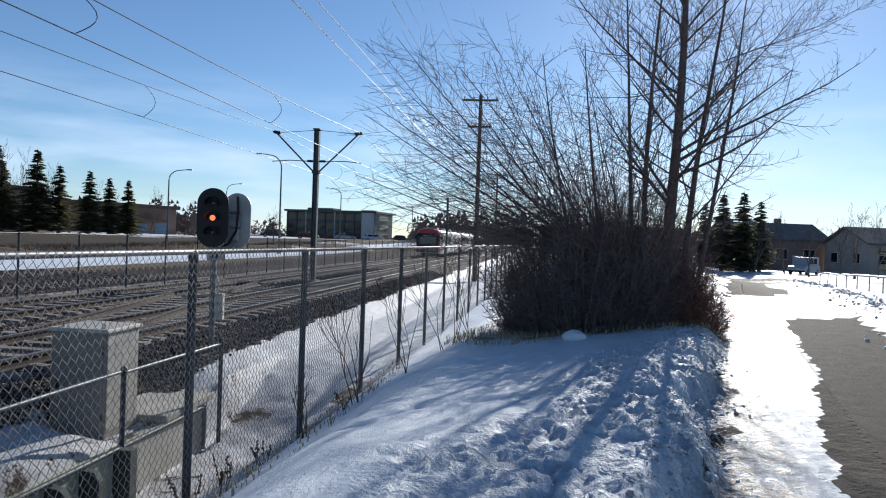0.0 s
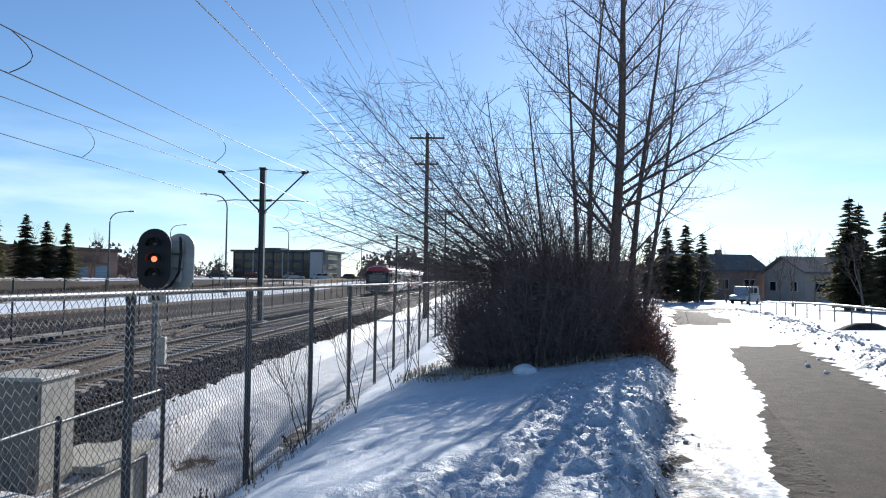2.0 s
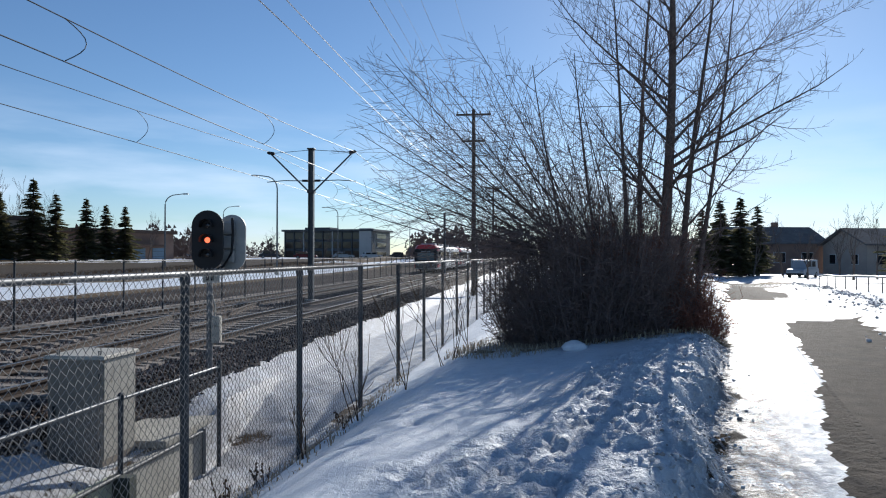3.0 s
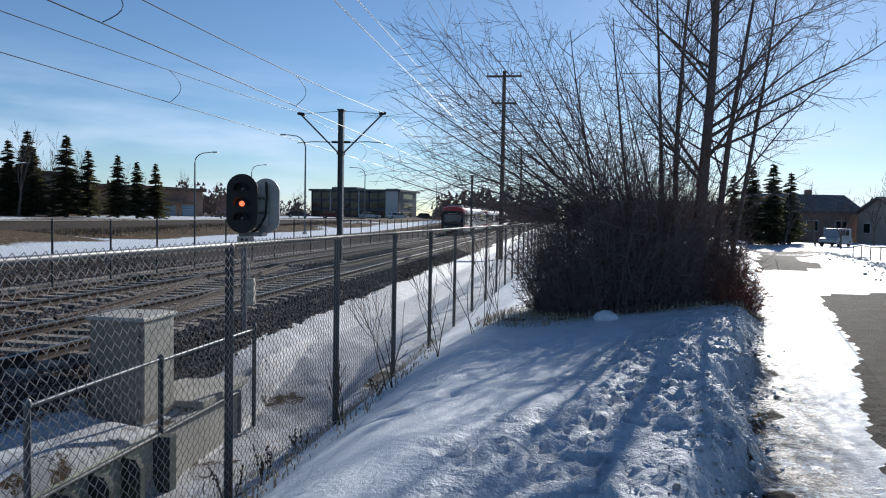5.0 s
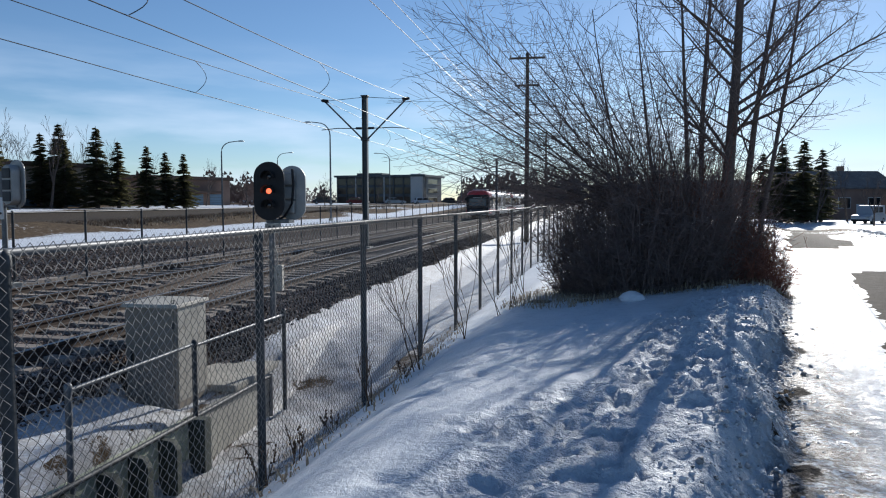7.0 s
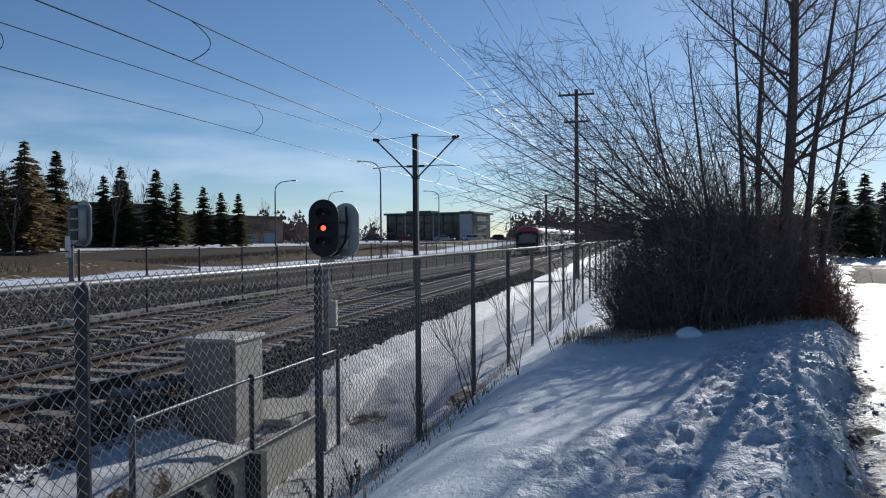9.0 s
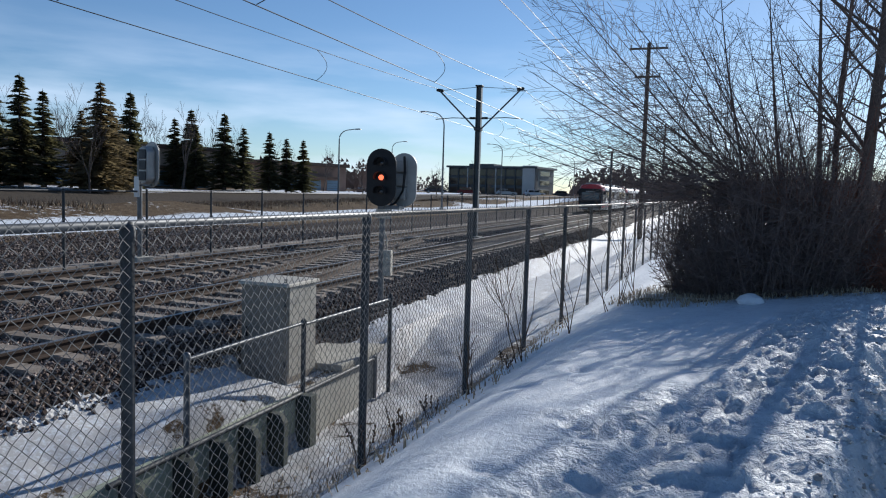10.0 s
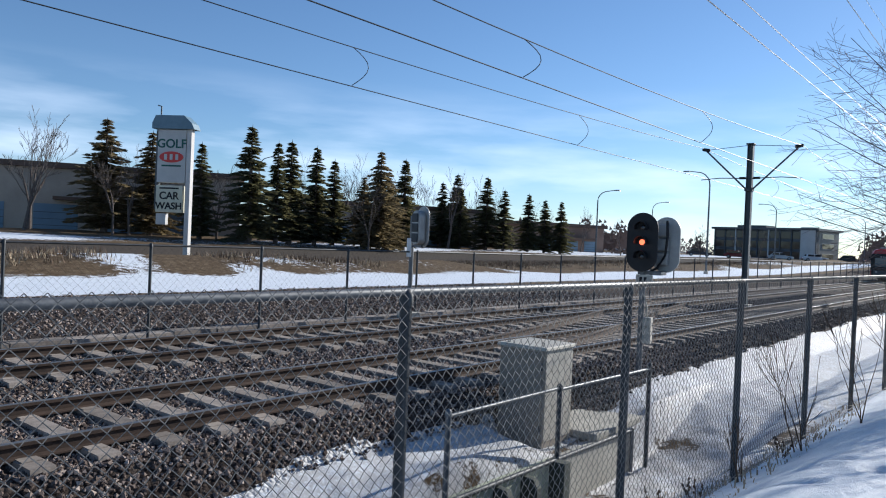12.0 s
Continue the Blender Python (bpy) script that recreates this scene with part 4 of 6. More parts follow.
def spruce_mesh(seed, high, wide, whorls=25):
    """Drooping whorls of boughs, each a spray of small needle clumps."""
    rng = random.Random(seed)
    g = Geo()
    for w in range(whorls):
        f = (w + rng.uniform(-0.3, 0.3)) / whorls
        z = high * (0.06 + 0.93 * f)
        reach = wide / 2 * (1 - f) ** 0.9 * rng.uniform(0.68, 1.18) + 0.05
        if f < 0.08:
            reach *= 0.8
        n = 8 if f < 0.7 else 6
        for b in range(n):
            a = 2 * math.pi * (b + rng.uniform(-0.4, 0.4)) / n
            ln_ = reach * rng.uniform(0.5, 1.22)
            zj = z + high / whorls * rng.uniform(-0.5, 0.5)
            droop = rng.uniform(0.2, 0.5)
            ca, sa = math.cos(a), math.sin(a)
            k = max(3, int(ln_ / 0.22))
            for i in range(k):
                t = (i + 0.6) / k
                r = ln_ * t
                dz = 0.12 * r - droop * ln_ * t * t + (0.1 * ln_ * max(0, t - 0.75) * 2)
                s = (0.24 + 0.2 * (1 - t)) * min(1.0, 0.45 + ln_ / 1.6)
                for side in (-1, 1, 0):
                    cx, cy, cz = r * ca, r * sa, zj + dz + rng.uniform(-0.06, 0.06)
                    out = 0.25 * s if side == 0 else 0.1 * s
                    px, py = (-sa * side, ca * side)
                    m = len(g.v)
                    tip = (cx + ca * s * 0.9 + px * s * 1.0, cy + sa * s * 0.9 + py * s * 1.0, cz - s * rng.uniform(0.1, 0.55))
                    g.v += [(cx - ca * s * 0.3, cy - sa * s * 0.3, cz + 0.06 * s), (cx + ca * s * 0.35 - px * 0.05, cy + sa * s * 0.35 - py * 0.05, cz + s * 0.16), tip, (cx + px * s * 0.3, cy + py * s * 0.3, cz - s * rng.uniform(0.25, 0.5))]
                    g.face((m, m + 1, m + 2))
                    g.face((m, m + 2, m + 3))
    g.v += [(0, 0, high * 1.0), (0.05, 0, high * 0.93), (-0.04, 0.04, high * 0.93), (-0.03, -0.05, high * 0.93)]
    n = len(g.v)
    for q in ((4, 3, 2), (4, 2, 1), (4, 1, 3)):
        g.face([n - i for i in q])
    return g


SPRUCES = [(spruce_mesh(40 + i, 9.0, w).mesh("crown", M_NEEDLE if i % 2 == 0 else M_NEEDLE_SUNLIT)) for i, w in enumerate((3.4, 4.2, 3.0))]
SPRUCE_TRUNK = Geo().tube([(0, 0, -0.4), (0, 0, 4), (0, 0, 8.6)], [0.17, 0.11, 0.02], 8).mesh("trunk", M_BARK, True)


def spruce(x, y, top, kind, rng, group, wide=1.0, label="dark green spruce tree with drooping boughs"):
    z = ground_z(x, y)
    t = thing("spruce_tree", label, "tree", (x, y, z), rng.uniform(0, 360), group)
    k = (top - z) / 9.0
    part("trunk", SPRUCE_TRUNK, None, t)
    part("crown", SPRUCES[kind], None, t)
    t.scale = (k * wide * rng.uniform(0.95, 1.08), k * wide, k)
    return t


rng = random.Random(77)
row = [(-61.4, 30, 11.1, 1, 1.1), (-60.3, 33.5, 10.4, 1, 1.0), (-55.2, 35.1, 9.4, 2, 1), (-50.3, 36.5, 10.7, 0, 1), (-51.8, 40.4, 10.0, 2, 1), (-52.5, 42.4, 10.4, 2, 1), (-52.3, 45.2, 10.2, 0, 1), (-52.5, 47.6, 9.25, 2, 1), (-46.3, 47.5, 9.8, 1, 1), (-48.6, 53.3, 9.8, 0, 0.9), (-52.4, 51.5, 8.0, 1, 1.1), (-47.5, 49.8, 8.2, 1, 1.1)]
for x, y, top, kind, wide in row:
    spruce(x, y, top, kind, rng, "row of spruces along the road", wide * 1.5 * rng.uniform(0.9, 1.1), "tall spruce with boughs in a paler sunlit olive" if kind == 1 else "dark green spruce tree with drooping boughs")
for x, y, top in ((-56, 71, 10.3), (-54.6, 70, 8.3), (-52.5, 72.4, 10), (-51.0, 74, 8.5), (-51.5, 80.2, 8.5), (-50.5, 82.6, 7.9), (-49, 84.2, 7.8), (-57.5, 70, 9.2)):
    spruce(x, y, top, rng.choice((0, 2)), rng, "dark spruces past the road", 1.5)
for x, y, top in ((31.7, 65.8, 9.4), (32.9, 66.6, 8.9), (23.3, 86.5, 8.5), (21.1, 86.4, 8.2), (26.1, 89.7, 7.7), (19.5, 88, 7.2), (33, 62, 8.0), (28.2, 47.5, 7.4), (31.5, 66, 6.5)):
    spruce(x, y, top, rng.choice((0, 2)), rng, "spruces by the houses", 1.55)

BARE = [bare_tree_mesh(300 + i, 8.0, 0.13, 4, 0.7, low=0.012) for i in range(3)]


def bare_tree(x, y, top, kind, group, label):
    z = ground_z(x, y)
    t = thing("bare_tree", label, "tree", (x, y, z), (x * 37) % 360, group)
    part("trunk", BARE[kind][0], None, t)
    part("crown", BARE[kind][1], None, t, kind="stuff")
    k = (top - z) / 8.6
    t.scale = (k, k, k)


for i, (x, y, top) in enumerate(((-62, 24, 10.5), (-66, 26, 12), (-58, 29, 8), (-59, 31, 8.5), (-57, 38, 9), (-54, 52, 9.5), (-50, 56, 9.5), (-52, 58, 9), (-56, 75, 9.5), (-54, 67, 10), (-55, 86, 6), (-57, 92, 6), (-48, 100, 6.0), (-40, 110, 6.5), (-37, 120, 6.5), (-34, 118, 6.0), (-60, 64, 10), (-45, 45, 7), (-58, 56, 9.5), (-61, 60, 10), (-57, 62, 9), (-60, 70, 9.6), (-59, 77, 9), (-56, 80, 8.5), (-58, 84, 8.5), (-55, 90, 8), (-60, 96, 8), (-53, 97, 7.5), (-62, 88, 9), (-59, 50, 9.5))):
    bare_tree(x, y, top, i % 3, "bare trees along the road", "leafless grey-brown deciduous tree")
for i, (x, y, top) in enumerate(((29, 90, 6.2), (36, 92, 6.6), (40, 86, 6.0), (22, 96, 5.6), (26, 100, 6.4), (43, 80, 6.4), (31, 76, 6.4), (27.5, 78, 5.6), (35, 80, 6.6), (24, 84, 5.4), (16, 80, 6), (13, 84, 6), (29, 58, 5.5), (34, 70, 7))):
    bare_tree(x, y, top, i % 3, "bare trees by the houses", "leafless tree in front of the houses")
# distant woods on the skyline
g = Geo()
rngw = random.Random(5)
for _ in range(900):
    y = rngw.uniform(110, 420)
    x = rngw.choice((rngw.uniform(-150, -75), rngw.uniform(-30, -2), rngw.uniform(-140, -60))) * (y / 180) if rngw.random() < 0.75 else rngw.uniform(14, 70) * (y / 160)
    h, w = rngw.uniform(3.0, 6.0), rngw.uniform(1.5, 4.0)
    z = 1.0 if x < 0 else 0.3
    for _ in range(44):
        a, f = rngw.uniform(0, 6.3), rngw.uniform(0, 1)
        r = w * (1 - f * 0.7) * rngw.uniform(0.2, 1)
        c = Vector((x + r * math.cos(a), y + r * math.sin(a), z + h * f))
        n = len(g.v)
        s = rngw.uniform(0.12, 0.34)
        g.v += [tuple(c + Vector((-s, 0, -s))), tuple(c + Vector((s, 0.2, -s * 0.5))), tuple(c + Vector((0, -0.2, s * 1.6)))]
        g.face((n, n + 1, n + 2))
solid("distant_woods", g, M_TWIG, "far leafless woods on the skyline", "woods", kind="stuff")


# ---- the large bush and tree beside the path ----
TX, TY = 2.55, 14.9


def bough(g, rng, p, d, length, r, level, lift=0.1, side=None, twist=0.1):
    """A limb with shoots that leave it at wide angles, alternating, down to fine twigs."""
    n = 6 if level > 1 else (4 if level else 3)
    pts, rs = [p.copy()], [r]
    q, v = p.copy(), d.normalized()
    for i in range(n):
        v = (v + Vector((rng.uniform(-1, 1), rng.uniform(-1, 1), rng.uniform(-1, 1))) * twist + Vector((0, 0, lift / n))).normalized()
        q = q + v * length / n
        pts.append(q.copy())
        rs.append(max(r * (1 - 0.82 * (i + 1) / n), 0.003))
    g.tube(pts, rs, 6 if r > 0.03 else (4 if r > 0.014 else 3), 0 if r > 0.018 else 1, cap=False)
    if level <= 0:
        return
    step_len = (0.14, 0.14, 0.2, 0.36)[min(level, 3)] * (1.45 if side is not None else 1.0)
    count = max(2, int(length / step_len))
    for k in range(count):
        f = 0.18 + 0.8 * (k + rng.uniform(-0.3, 0.3)) / count
        i = min(int(f * n), n - 1)
        o = pts[i].lerp(pts[i + 1], f * n - i)
        axis = (pts[i + 1] - pts[i]).normalized()
        w = Vector((rng.uniform(-1, 1), rng.uniform(-1, 1), rng.uniform(-0.6, 0.8)))
        w = (w - axis * w.dot(axis)).normalized()
        if side is not None:
            w = (w + side * 0.5).normalized()
        ang = radians(rng.uniform(38, 66) if side is None else rng.uniform(46, 84))
        bough(g, rng, o, axis * math.cos(ang) + w * math.sin(ang), length * (1.05 - f * 0.72) * rng.uniform(0.32, 0.55), max(rs[i] * rng.uniform(0.4, 0.56), 0.003), level - 1, lift * 1.2, side, twist * 1.25)


def big_tree():
    z = ground_z(TX, TY)
    t = thing("bare_tree", "large leafless multi-stemmed tree rising from the thicket", "tree", (TX, TY, z))
    rng = random.Random(23)
    # trunk and upright stems: foot x, y, lean x, y, radius, height
    uprights = [(0.0, 0.0, 0.0, 0.01, 0.135, 9.6), (-0.3, 0.2, -0.035, 0.03, 0.07, 8.2), (-0.55, -0.1, -0.06, -0.02, 0.06, 7.2), (0.32, 0.1, 0.1, 0.02, 0.08, 7.8), (0.5, -0.1, 0.14, -0.03, 0.058, 6.8), (-1.0, 0.2, -0.12, 0.05, 0.05, 5.8), (-1.5, 0.0, -0.2, 0.02, 0.045, 5.6)]
    crown = Geo()
    for x, y, lx, ly, r, high in uprights:
        p, v = Vector((x, y, -0.15)), Vector((lx, ly, 1)).normalized()
        n = 10
        pts, rs = [p.copy()], [r * 1.15]
        for i in range(n):
            v = (v + Vector((rng.uniform(-1, 1), rng.uniform(-1, 1), 0.5)) * 0.03).normalized()
            p = p + v * high / n
            pts.append(p.copy())
            rs.append(max(r * (1 - 0.86 * (i + 1) / n), 0.008))
        part("stem", Geo().tube(pts, rs, 10, cap=False), M_BARK, t, smooth=True)
        count = int(high * (3.6 if r > 0.1 else 2.2))
        for k in range(count):
            f = 0.24 + 0.75 * (k + rng.random()) / count
            i = min(int(f * n), n - 1)
            o = pts[i].lerp(pts[i + 1], f * n - i)
            a = rng.uniform(0, 6.283)
            ang = radians(rng.uniform(38, 72) * (1.0 if f < 0.7 else 0.75))
            d = Vector((math.cos(a) * math.sin(ang), math.sin(a) * math.sin(ang), math.cos(ang)))
            reach = (3.25 if r > 0.06 else 1.8) * math.sin(math.pi * min(0.98, 0.16 + f * 0.72)) * rng.uniform(0.6, 1.12)
            if d.x > 0.3 and r > 0.06:
                reach *= 1.15
            bough(crown, rng, o, d, reach, max(rs[i] * 0.36, 0.010), 2, 0.3)
    # long rods that lean away from the path, low ones almost flat
    lean = Vector((-1, 0, 0))
    for k in range(28):
        f = (k + rng.random()) / 28
        ang = radians(82 - 74 * f ** 0.85 + rng.uniform(-4, 4))
        d = Vector((-math.sin(ang), rng.uniform(-0.38, 0.3), math.cos(ang)))
        o = Vector((-0.55 - 1.0 * rng.random(), rng.uniform(-0.6, 0.6), 0.3 + 1.0 * (1 - f)))
        length = (5.1 + 1.6 * math.sin(math.pi * min(1, f * 1.25))) * rng.uniform(0.78, 1.06)
        if f > 0.75:
            length *= 0.86
        rod = Geo()
        bough(rod, rng, o, d, length, rng.uniform(0.017, 0.03), 2, 0.06, lean, 0.05)
        part("branch", rod, [M_BARK, M_TWIG], t, kind="stuff")
    part("crown", crown, [M_BARK, M_TWIG], t, kind="stuff")


big_tree()


def thicket(name, label, x0, x1, y0, y1, n, hmin, hmax, seed, material, out=0.35, clumps=14, shoots=9, r0=0.0045):
    """Clumps of thin stems full of short twigs that stick out every way, lower towards the edge."""
    rng = random.Random(seed)
    cx, cy = (x0 + x1) / 2, (y0 + y1) / 2
    z0 = ground_z(cx, cy)
    t = thing(name, label, "bush", (cx, cy, z0))
    heaps = [Geo() for _ in range(clumps)]
    for _ in range(n):
        a, q = rng.uniform(0, 6.283), math.sqrt(rng.random())
        x, y = cx + (x1 - x0) / 2 * q * math.cos(a), cy + (y1 - y0) / 2 * q * math.sin(a)
        h = rng.uniform(hmin, hmax) * math.sqrt(max(0.1, 1 - 0.9 * q * q)) * (1 + 0.16 * math.sin(3 * a + 1) * q)
        d = Vector(((x - cx) / (x1 - x0) * 2 * out + rng.uniform(-0.3, 0.3), (y - cy) / (y1 - y0) * 2 * out + rng.uniform(-0.3, 0.3), 1)).normalized()
        g = heaps[int(a / 6.284 * clumps)]
        p = Vector((x - cx, y - cy, ground_fast(x, y) - z0 - 0.05))
        m = p + d * h * 0.5 + Vector((rng.uniform(-1, 1), rng.uniform(-1, 1), 0)) * 0.06
        e = p + d * h + Vector((rng.uniform(-1, 1), rng.uniform(-1, 1), 0)) * 0.16
        g.tube([p, m, e], [r0 * 2, r0 * 1.5, r0 * 0.8], 3, cap=False)
        for k in range(shoots):
            f = rng.uniform(0.04, 0.98)
            o = p.lerp(m, f * 2) if f < 0.5 else m.lerp(e, f * 2 - 1)
            w = Vector((rng.uniform(-1, 1), rng.uniform(-1, 1), rng.uniform(-0.35, 0.9))).normalized()
            u = o + w * rng.uniform(0.14, 0.42)
            g.tube([o, u], [r0, r0 * 0.7], 3, cap=False)
            b = o.lerp(u, rng.uniform(0.3, 0.8))
            g.tube([b, b + Vector((rng.uniform(-1, 1), rng.uniform(-1, 1), rng.uniform(-0.4, 1))).normalized() * rng.uniform(0.08, 0.24)], [r0 * 0.8, r0 * 0.6], 3, cap=False)
    for g in heaps:
        part("clump", g, material, t, kind="stuff")
    return t


thicket("bush", "dense dark leafless thicket round the tree", -0.55, 3.1, 13.5, 16.3, 1250, 1.7, 3.5, 8, M_TWIG, shoots=12)
thicket("bush", "red-stemmed leafless shrub at the path edge", 2.45, 3.55, 13.7, 15.4, 220, 0.75, 1.35, 9, M_TWIG_RED, clumps=6, shoots=8)
thicket("bush", "reddish leafless twigs within the thicket", 0.8, 2.8, 14.2, 16.0, 130, 2.6, 3.9, 10, M_TWIG_RED, 0.2, clumps=5, shoots=8)


# ---- street furniture and buildings ----
def street_lamp(x, y, top, side, reach=1.9):
    z = ground_z(x, y)
    t = thing("street_lamp", "tall grey street lamp with a curved arm", "street lamp", (x, y, z), group="street lamps")
    h = top - z
    pts = [(0, 0, 0), (0, 0, h * 0.5), (0, 0, h * 0.86)] + [(side * reach * (1 - math.cos(a)) * 0.62, 0, h * 0.86 + h * 0.13 * math.sin(a)) for a in (0.3, 0.6, 0.95, 1.3)] + [(side * reach, 0, h)]
    part("pole", Geo().tube(pts, [0.1, 0.085, 0.065, 0.06, 0.055, 0.05, 0.045, 0.04], 8), M_GALV, t, smooth=True)
    part("lamp_head", Geo().box((side * (reach + 0.3), 0, h + 0.0), (0.7, 0.28, 0.12), top=0.7), M_ALU, t, bevel=0.03)
    part("base", Geo().tube([(0, 0, -0.1), (0, 0, 0.25)], 0.2, 10), M_CONC, t)


for x, y, top, side in ((-37, 71, 7.9, 1), (-24, 67.6, 9.3, -1), (-45.6, 105, 9.0, 1), (-30, 112, 9.2, -1), (-62, 46, 9.5, 1), (-25, 150, 9.2, -1)):
    street_lamp(x, y, top, side)

M_POLE = mat("creosoted_wood_pole", (0.05, 0.04, 0.032), (0.12, 0.095, 0.075), 3, 40, 0.9, 0, 0.4, 0.006)


def utility_pole(x, y, top):
    z = ground_z(x, y)
    t = thing("utility_pole", "dark wooden utility pole with a crossarm", "utility pole", (x, y, z - 0.1), group="utility poles")
    h = top - z
    part("pole", Geo().tube([(0, 0, 0), (0, 0, h)], [0.16, 0.11], 10), M_POLE, t, smooth=True)
    for zz, w in ((h - 0.35, 2.2), (h - 2.0, 1.5)):
        arm = part("crossarm", Geo().box((0, -0.14, zz), (w, 0.1, 0.12)), M_POLE, t, bevel=0.008)
        for s in (-0.46, -0.2, 0.2, 0.46):
            part("insulator", Geo().tube([(w * s, -0.14, zz + 0.06), (w * s, -0.14, zz + 0.12), (w * s, -0.14, zz + 0.24)], [0.02, 0.055, 0.03], 8), M_ALU, arm, smooth=True)
    part("brace", Geo().tube([(-0.6, -0.16, h - 0.4), (0, -0.16, h - 0.95), (0.6, -0.16, h - 0.4)], 0.018, 5), M_GALV, t)


utility_pole(-3.6, 46, 10.9)
utility_pole(-5.2, 100, 11.2)
utility_pole(-3.4, -16, 10.9)
# lines slung from pole to pole
for k, (dx, z, sag) in enumerate(((0.12, 4.95, 0.12), (-0.12, 5.6, 0.15), (0.14, 7.2, 0.2), (-0.5, 8.94, 0.25), (0.5, 8.94, 0.25), (-0.95, 10.66, 0.3), (0.95, 10.66, 0.3))):
    pts = []
    for (xa, ya), (xb, yb) in zip(((-3.4, -16), (-3.6, 46), (-5.2, 100)), ((-3.6, 46), (-5.2, 100), (-5.2, 100))):
        for i in range(20 if ya < 100 else 1):
            f = i / 20
            pts.append((xa + (xb - xa) * f + dx, ya + (yb - ya) * f - 0.14, z - sag * 4 * f * (1 - f)))
    solid("power_line", Geo().tube(pts, 0.008 if k < 3 else 0.006, 5), M_CABLE_LIT, "overhead line in a sunlit pale tone, slung between the poles", "power line", group="power lines", smooth=True)

M_STUCCO = mat("tan_stucco", (0.36, 0.3, 0.24), (0.46, 0.39, 0.32), 0.6, 20, 0.9, 0, 0.2, 0.01)
M_SIDING = mat("pale_siding", (0.45, 0.44, 0.42), (0.56, 0.55, 0.53), 0.5, 20, 0.8, 0, 0.15, 0.01)
M_SIDING_B = mat("grey_blue_siding", (0.2, 0.22, 0.25), (0.28, 0.31, 0.34), 0.5, 20, 0.8, 0, 0.15, 0.01)
M_BRICKISH = mat("brown_cladding", (0.2, 0.13, 0.1), (0.3, 0.21, 0.16), 0.5, 20, 0.85, 0, 0.2, 0.01)
M_SHINGLE = mat("grey_shingle_roof", (0.1, 0.095, 0.09), (0.19, 0.18, 0.17), 1.0, 25, 0.9, 0, 0.3, 0.02, wear=(0.7, 0.71, 0.73), wear_at=0.63)
M_TRIM = mat("white_trim", (0.6, 0.6, 0.58), (0.72, 0.72, 0.7), 1, 30, 0.7)
M_DARKCLAD = mat("dark_metal_cladding", (0.05, 0.055, 0.06), (0.09, 0.1, 0.11), 0.4, 15, 0.5, 0.3, 0.1, 0.01)
M_ROOFBROWN = mat("brown_metal_fascia", (0.09, 0.055, 0.04), (0.14, 0.09, 0.065), 0.5, 15, 0.6)
M_BLUESHEET = mat("blue_grey_sheet", (0.13, 0.2, 0.27), (0.18, 0.26, 0.34), 0.8, 25, 0.5)


def window(parent, x, y, z, w, h, face_y=True, sx=1):
    """A framed pane on a wall that faces -y, or to +x/-x."""
    s = (w, 0.08, h) if face_y else (0.08, w, h)
    fr = part("window", Geo().box((x, y, z), (s[0] + (0.14 if face_y else 0), s[1] + (0 if face_y else 0.14), h + 0.14)), M_TRIM, parent)
    off = (0, -0.05, 0) if face_y else (0.05 * sx, 0, 0)
    part("pane", Geo().box((x + off[0], y + off[1], z), (s[0], s[1] * 0.6, s[2]) if face_y else (s[0] * 0.6, s[1], s[2])), M_GLASS_DARK, fr)


def house(x, y, rz, w, d, h, ridge, wall_mat, label, garage=True):
    z = ground_z(x, y)
    t = thing("house", label, "house", (x, y, z - 0.2), rz, group="houses along the street")
    part("wall", Geo().box((0, 0, h / 2), (w, d, h)), wall_mat, t)
    g = Geo()
    e = 0.5
    g.extrude([(-d / 2 - e, h - 0.1), (0, h + ridge), (d / 2 + e, h - 0.1), (d / 2 + e, h + 0.1), (0, h + ridge + 0.2), (-d / 2 - e, h + 0.1)], Matrix.Translation((-w / 2 - e, 0, 0)) @ Matrix(((0, 0, 1, 0), (1, 0, 0, 0), (0, 1, 0, 0), (0, 0, 0, 1))), w + 2 * e)
    roof = part("roof", g, M_SHINGLE, t)
    gab = Geo().extrude([(-d / 2, h), (d / 2, h), (0, h + ridge)], Matrix.Translation((-w / 2 + 0.05, 0, 0)) @ Matrix(((0, 0, 1, 0), (1, 0, 0, 0), (0, 1, 0, 0), (0, 0, 0, 1))), w - 0.1)
    part("gable", gab, wall_mat, t)
    part("chimney", Geo().box((w * 0.2, d * 0.15, h + ridge + 0.2), (0.7, 0.7, 1.4)), M_BRICKISH, roof)
    for k in (-0.32, 0.0, 0.3):
        window(t, w * k, -d / 2 - 0.03, h * 0.55, 1.5, 1.3)
    for k in (-0.25, 0.25):
        window(t, -w / 2 - 0.03, d * k, h * 0.55, 1.2, 1.2, False, -1)
    dr = part("door", Geo().box((w * 0.16, -d / 2 - 0.04, 1.1), (0.95, 0.08, 2.1)), M_TRIM, t)
    part("handle", Geo().box((w * 0.16 + 0.35, -d / 2 - 0.1, 1.05), (0.05, 0.06, 0.12)), M_BLACK, dr)
    return t


house(32, 108, 12, 13, 9, 4.2, 2.2, M_BRICKISH, "brown house with a snow-dusted shingle roof")
house(45, 101, 12, 11, 9, 4.0, 2.0, M_STUCCO, "tan house with a snow-dusted shingle roof")
house(19, 132, 10, 14, 9, 4.0, 2.0, M_STUCCO, "tan house with a grey shingle roof")
house(55, 90, 12, 11, 9, 3.8, 2.2, M_SIDING_B, "grey-blue house with white eaves")
house(58, 74, 12, 10, 8, 3.8, 2.2, M_SIDING, "pale two-tone house with white eaves")
house(9, 158, 6, 14, 9, 4.0, 2.0, M_BRICKISH, "brown house far down the street")


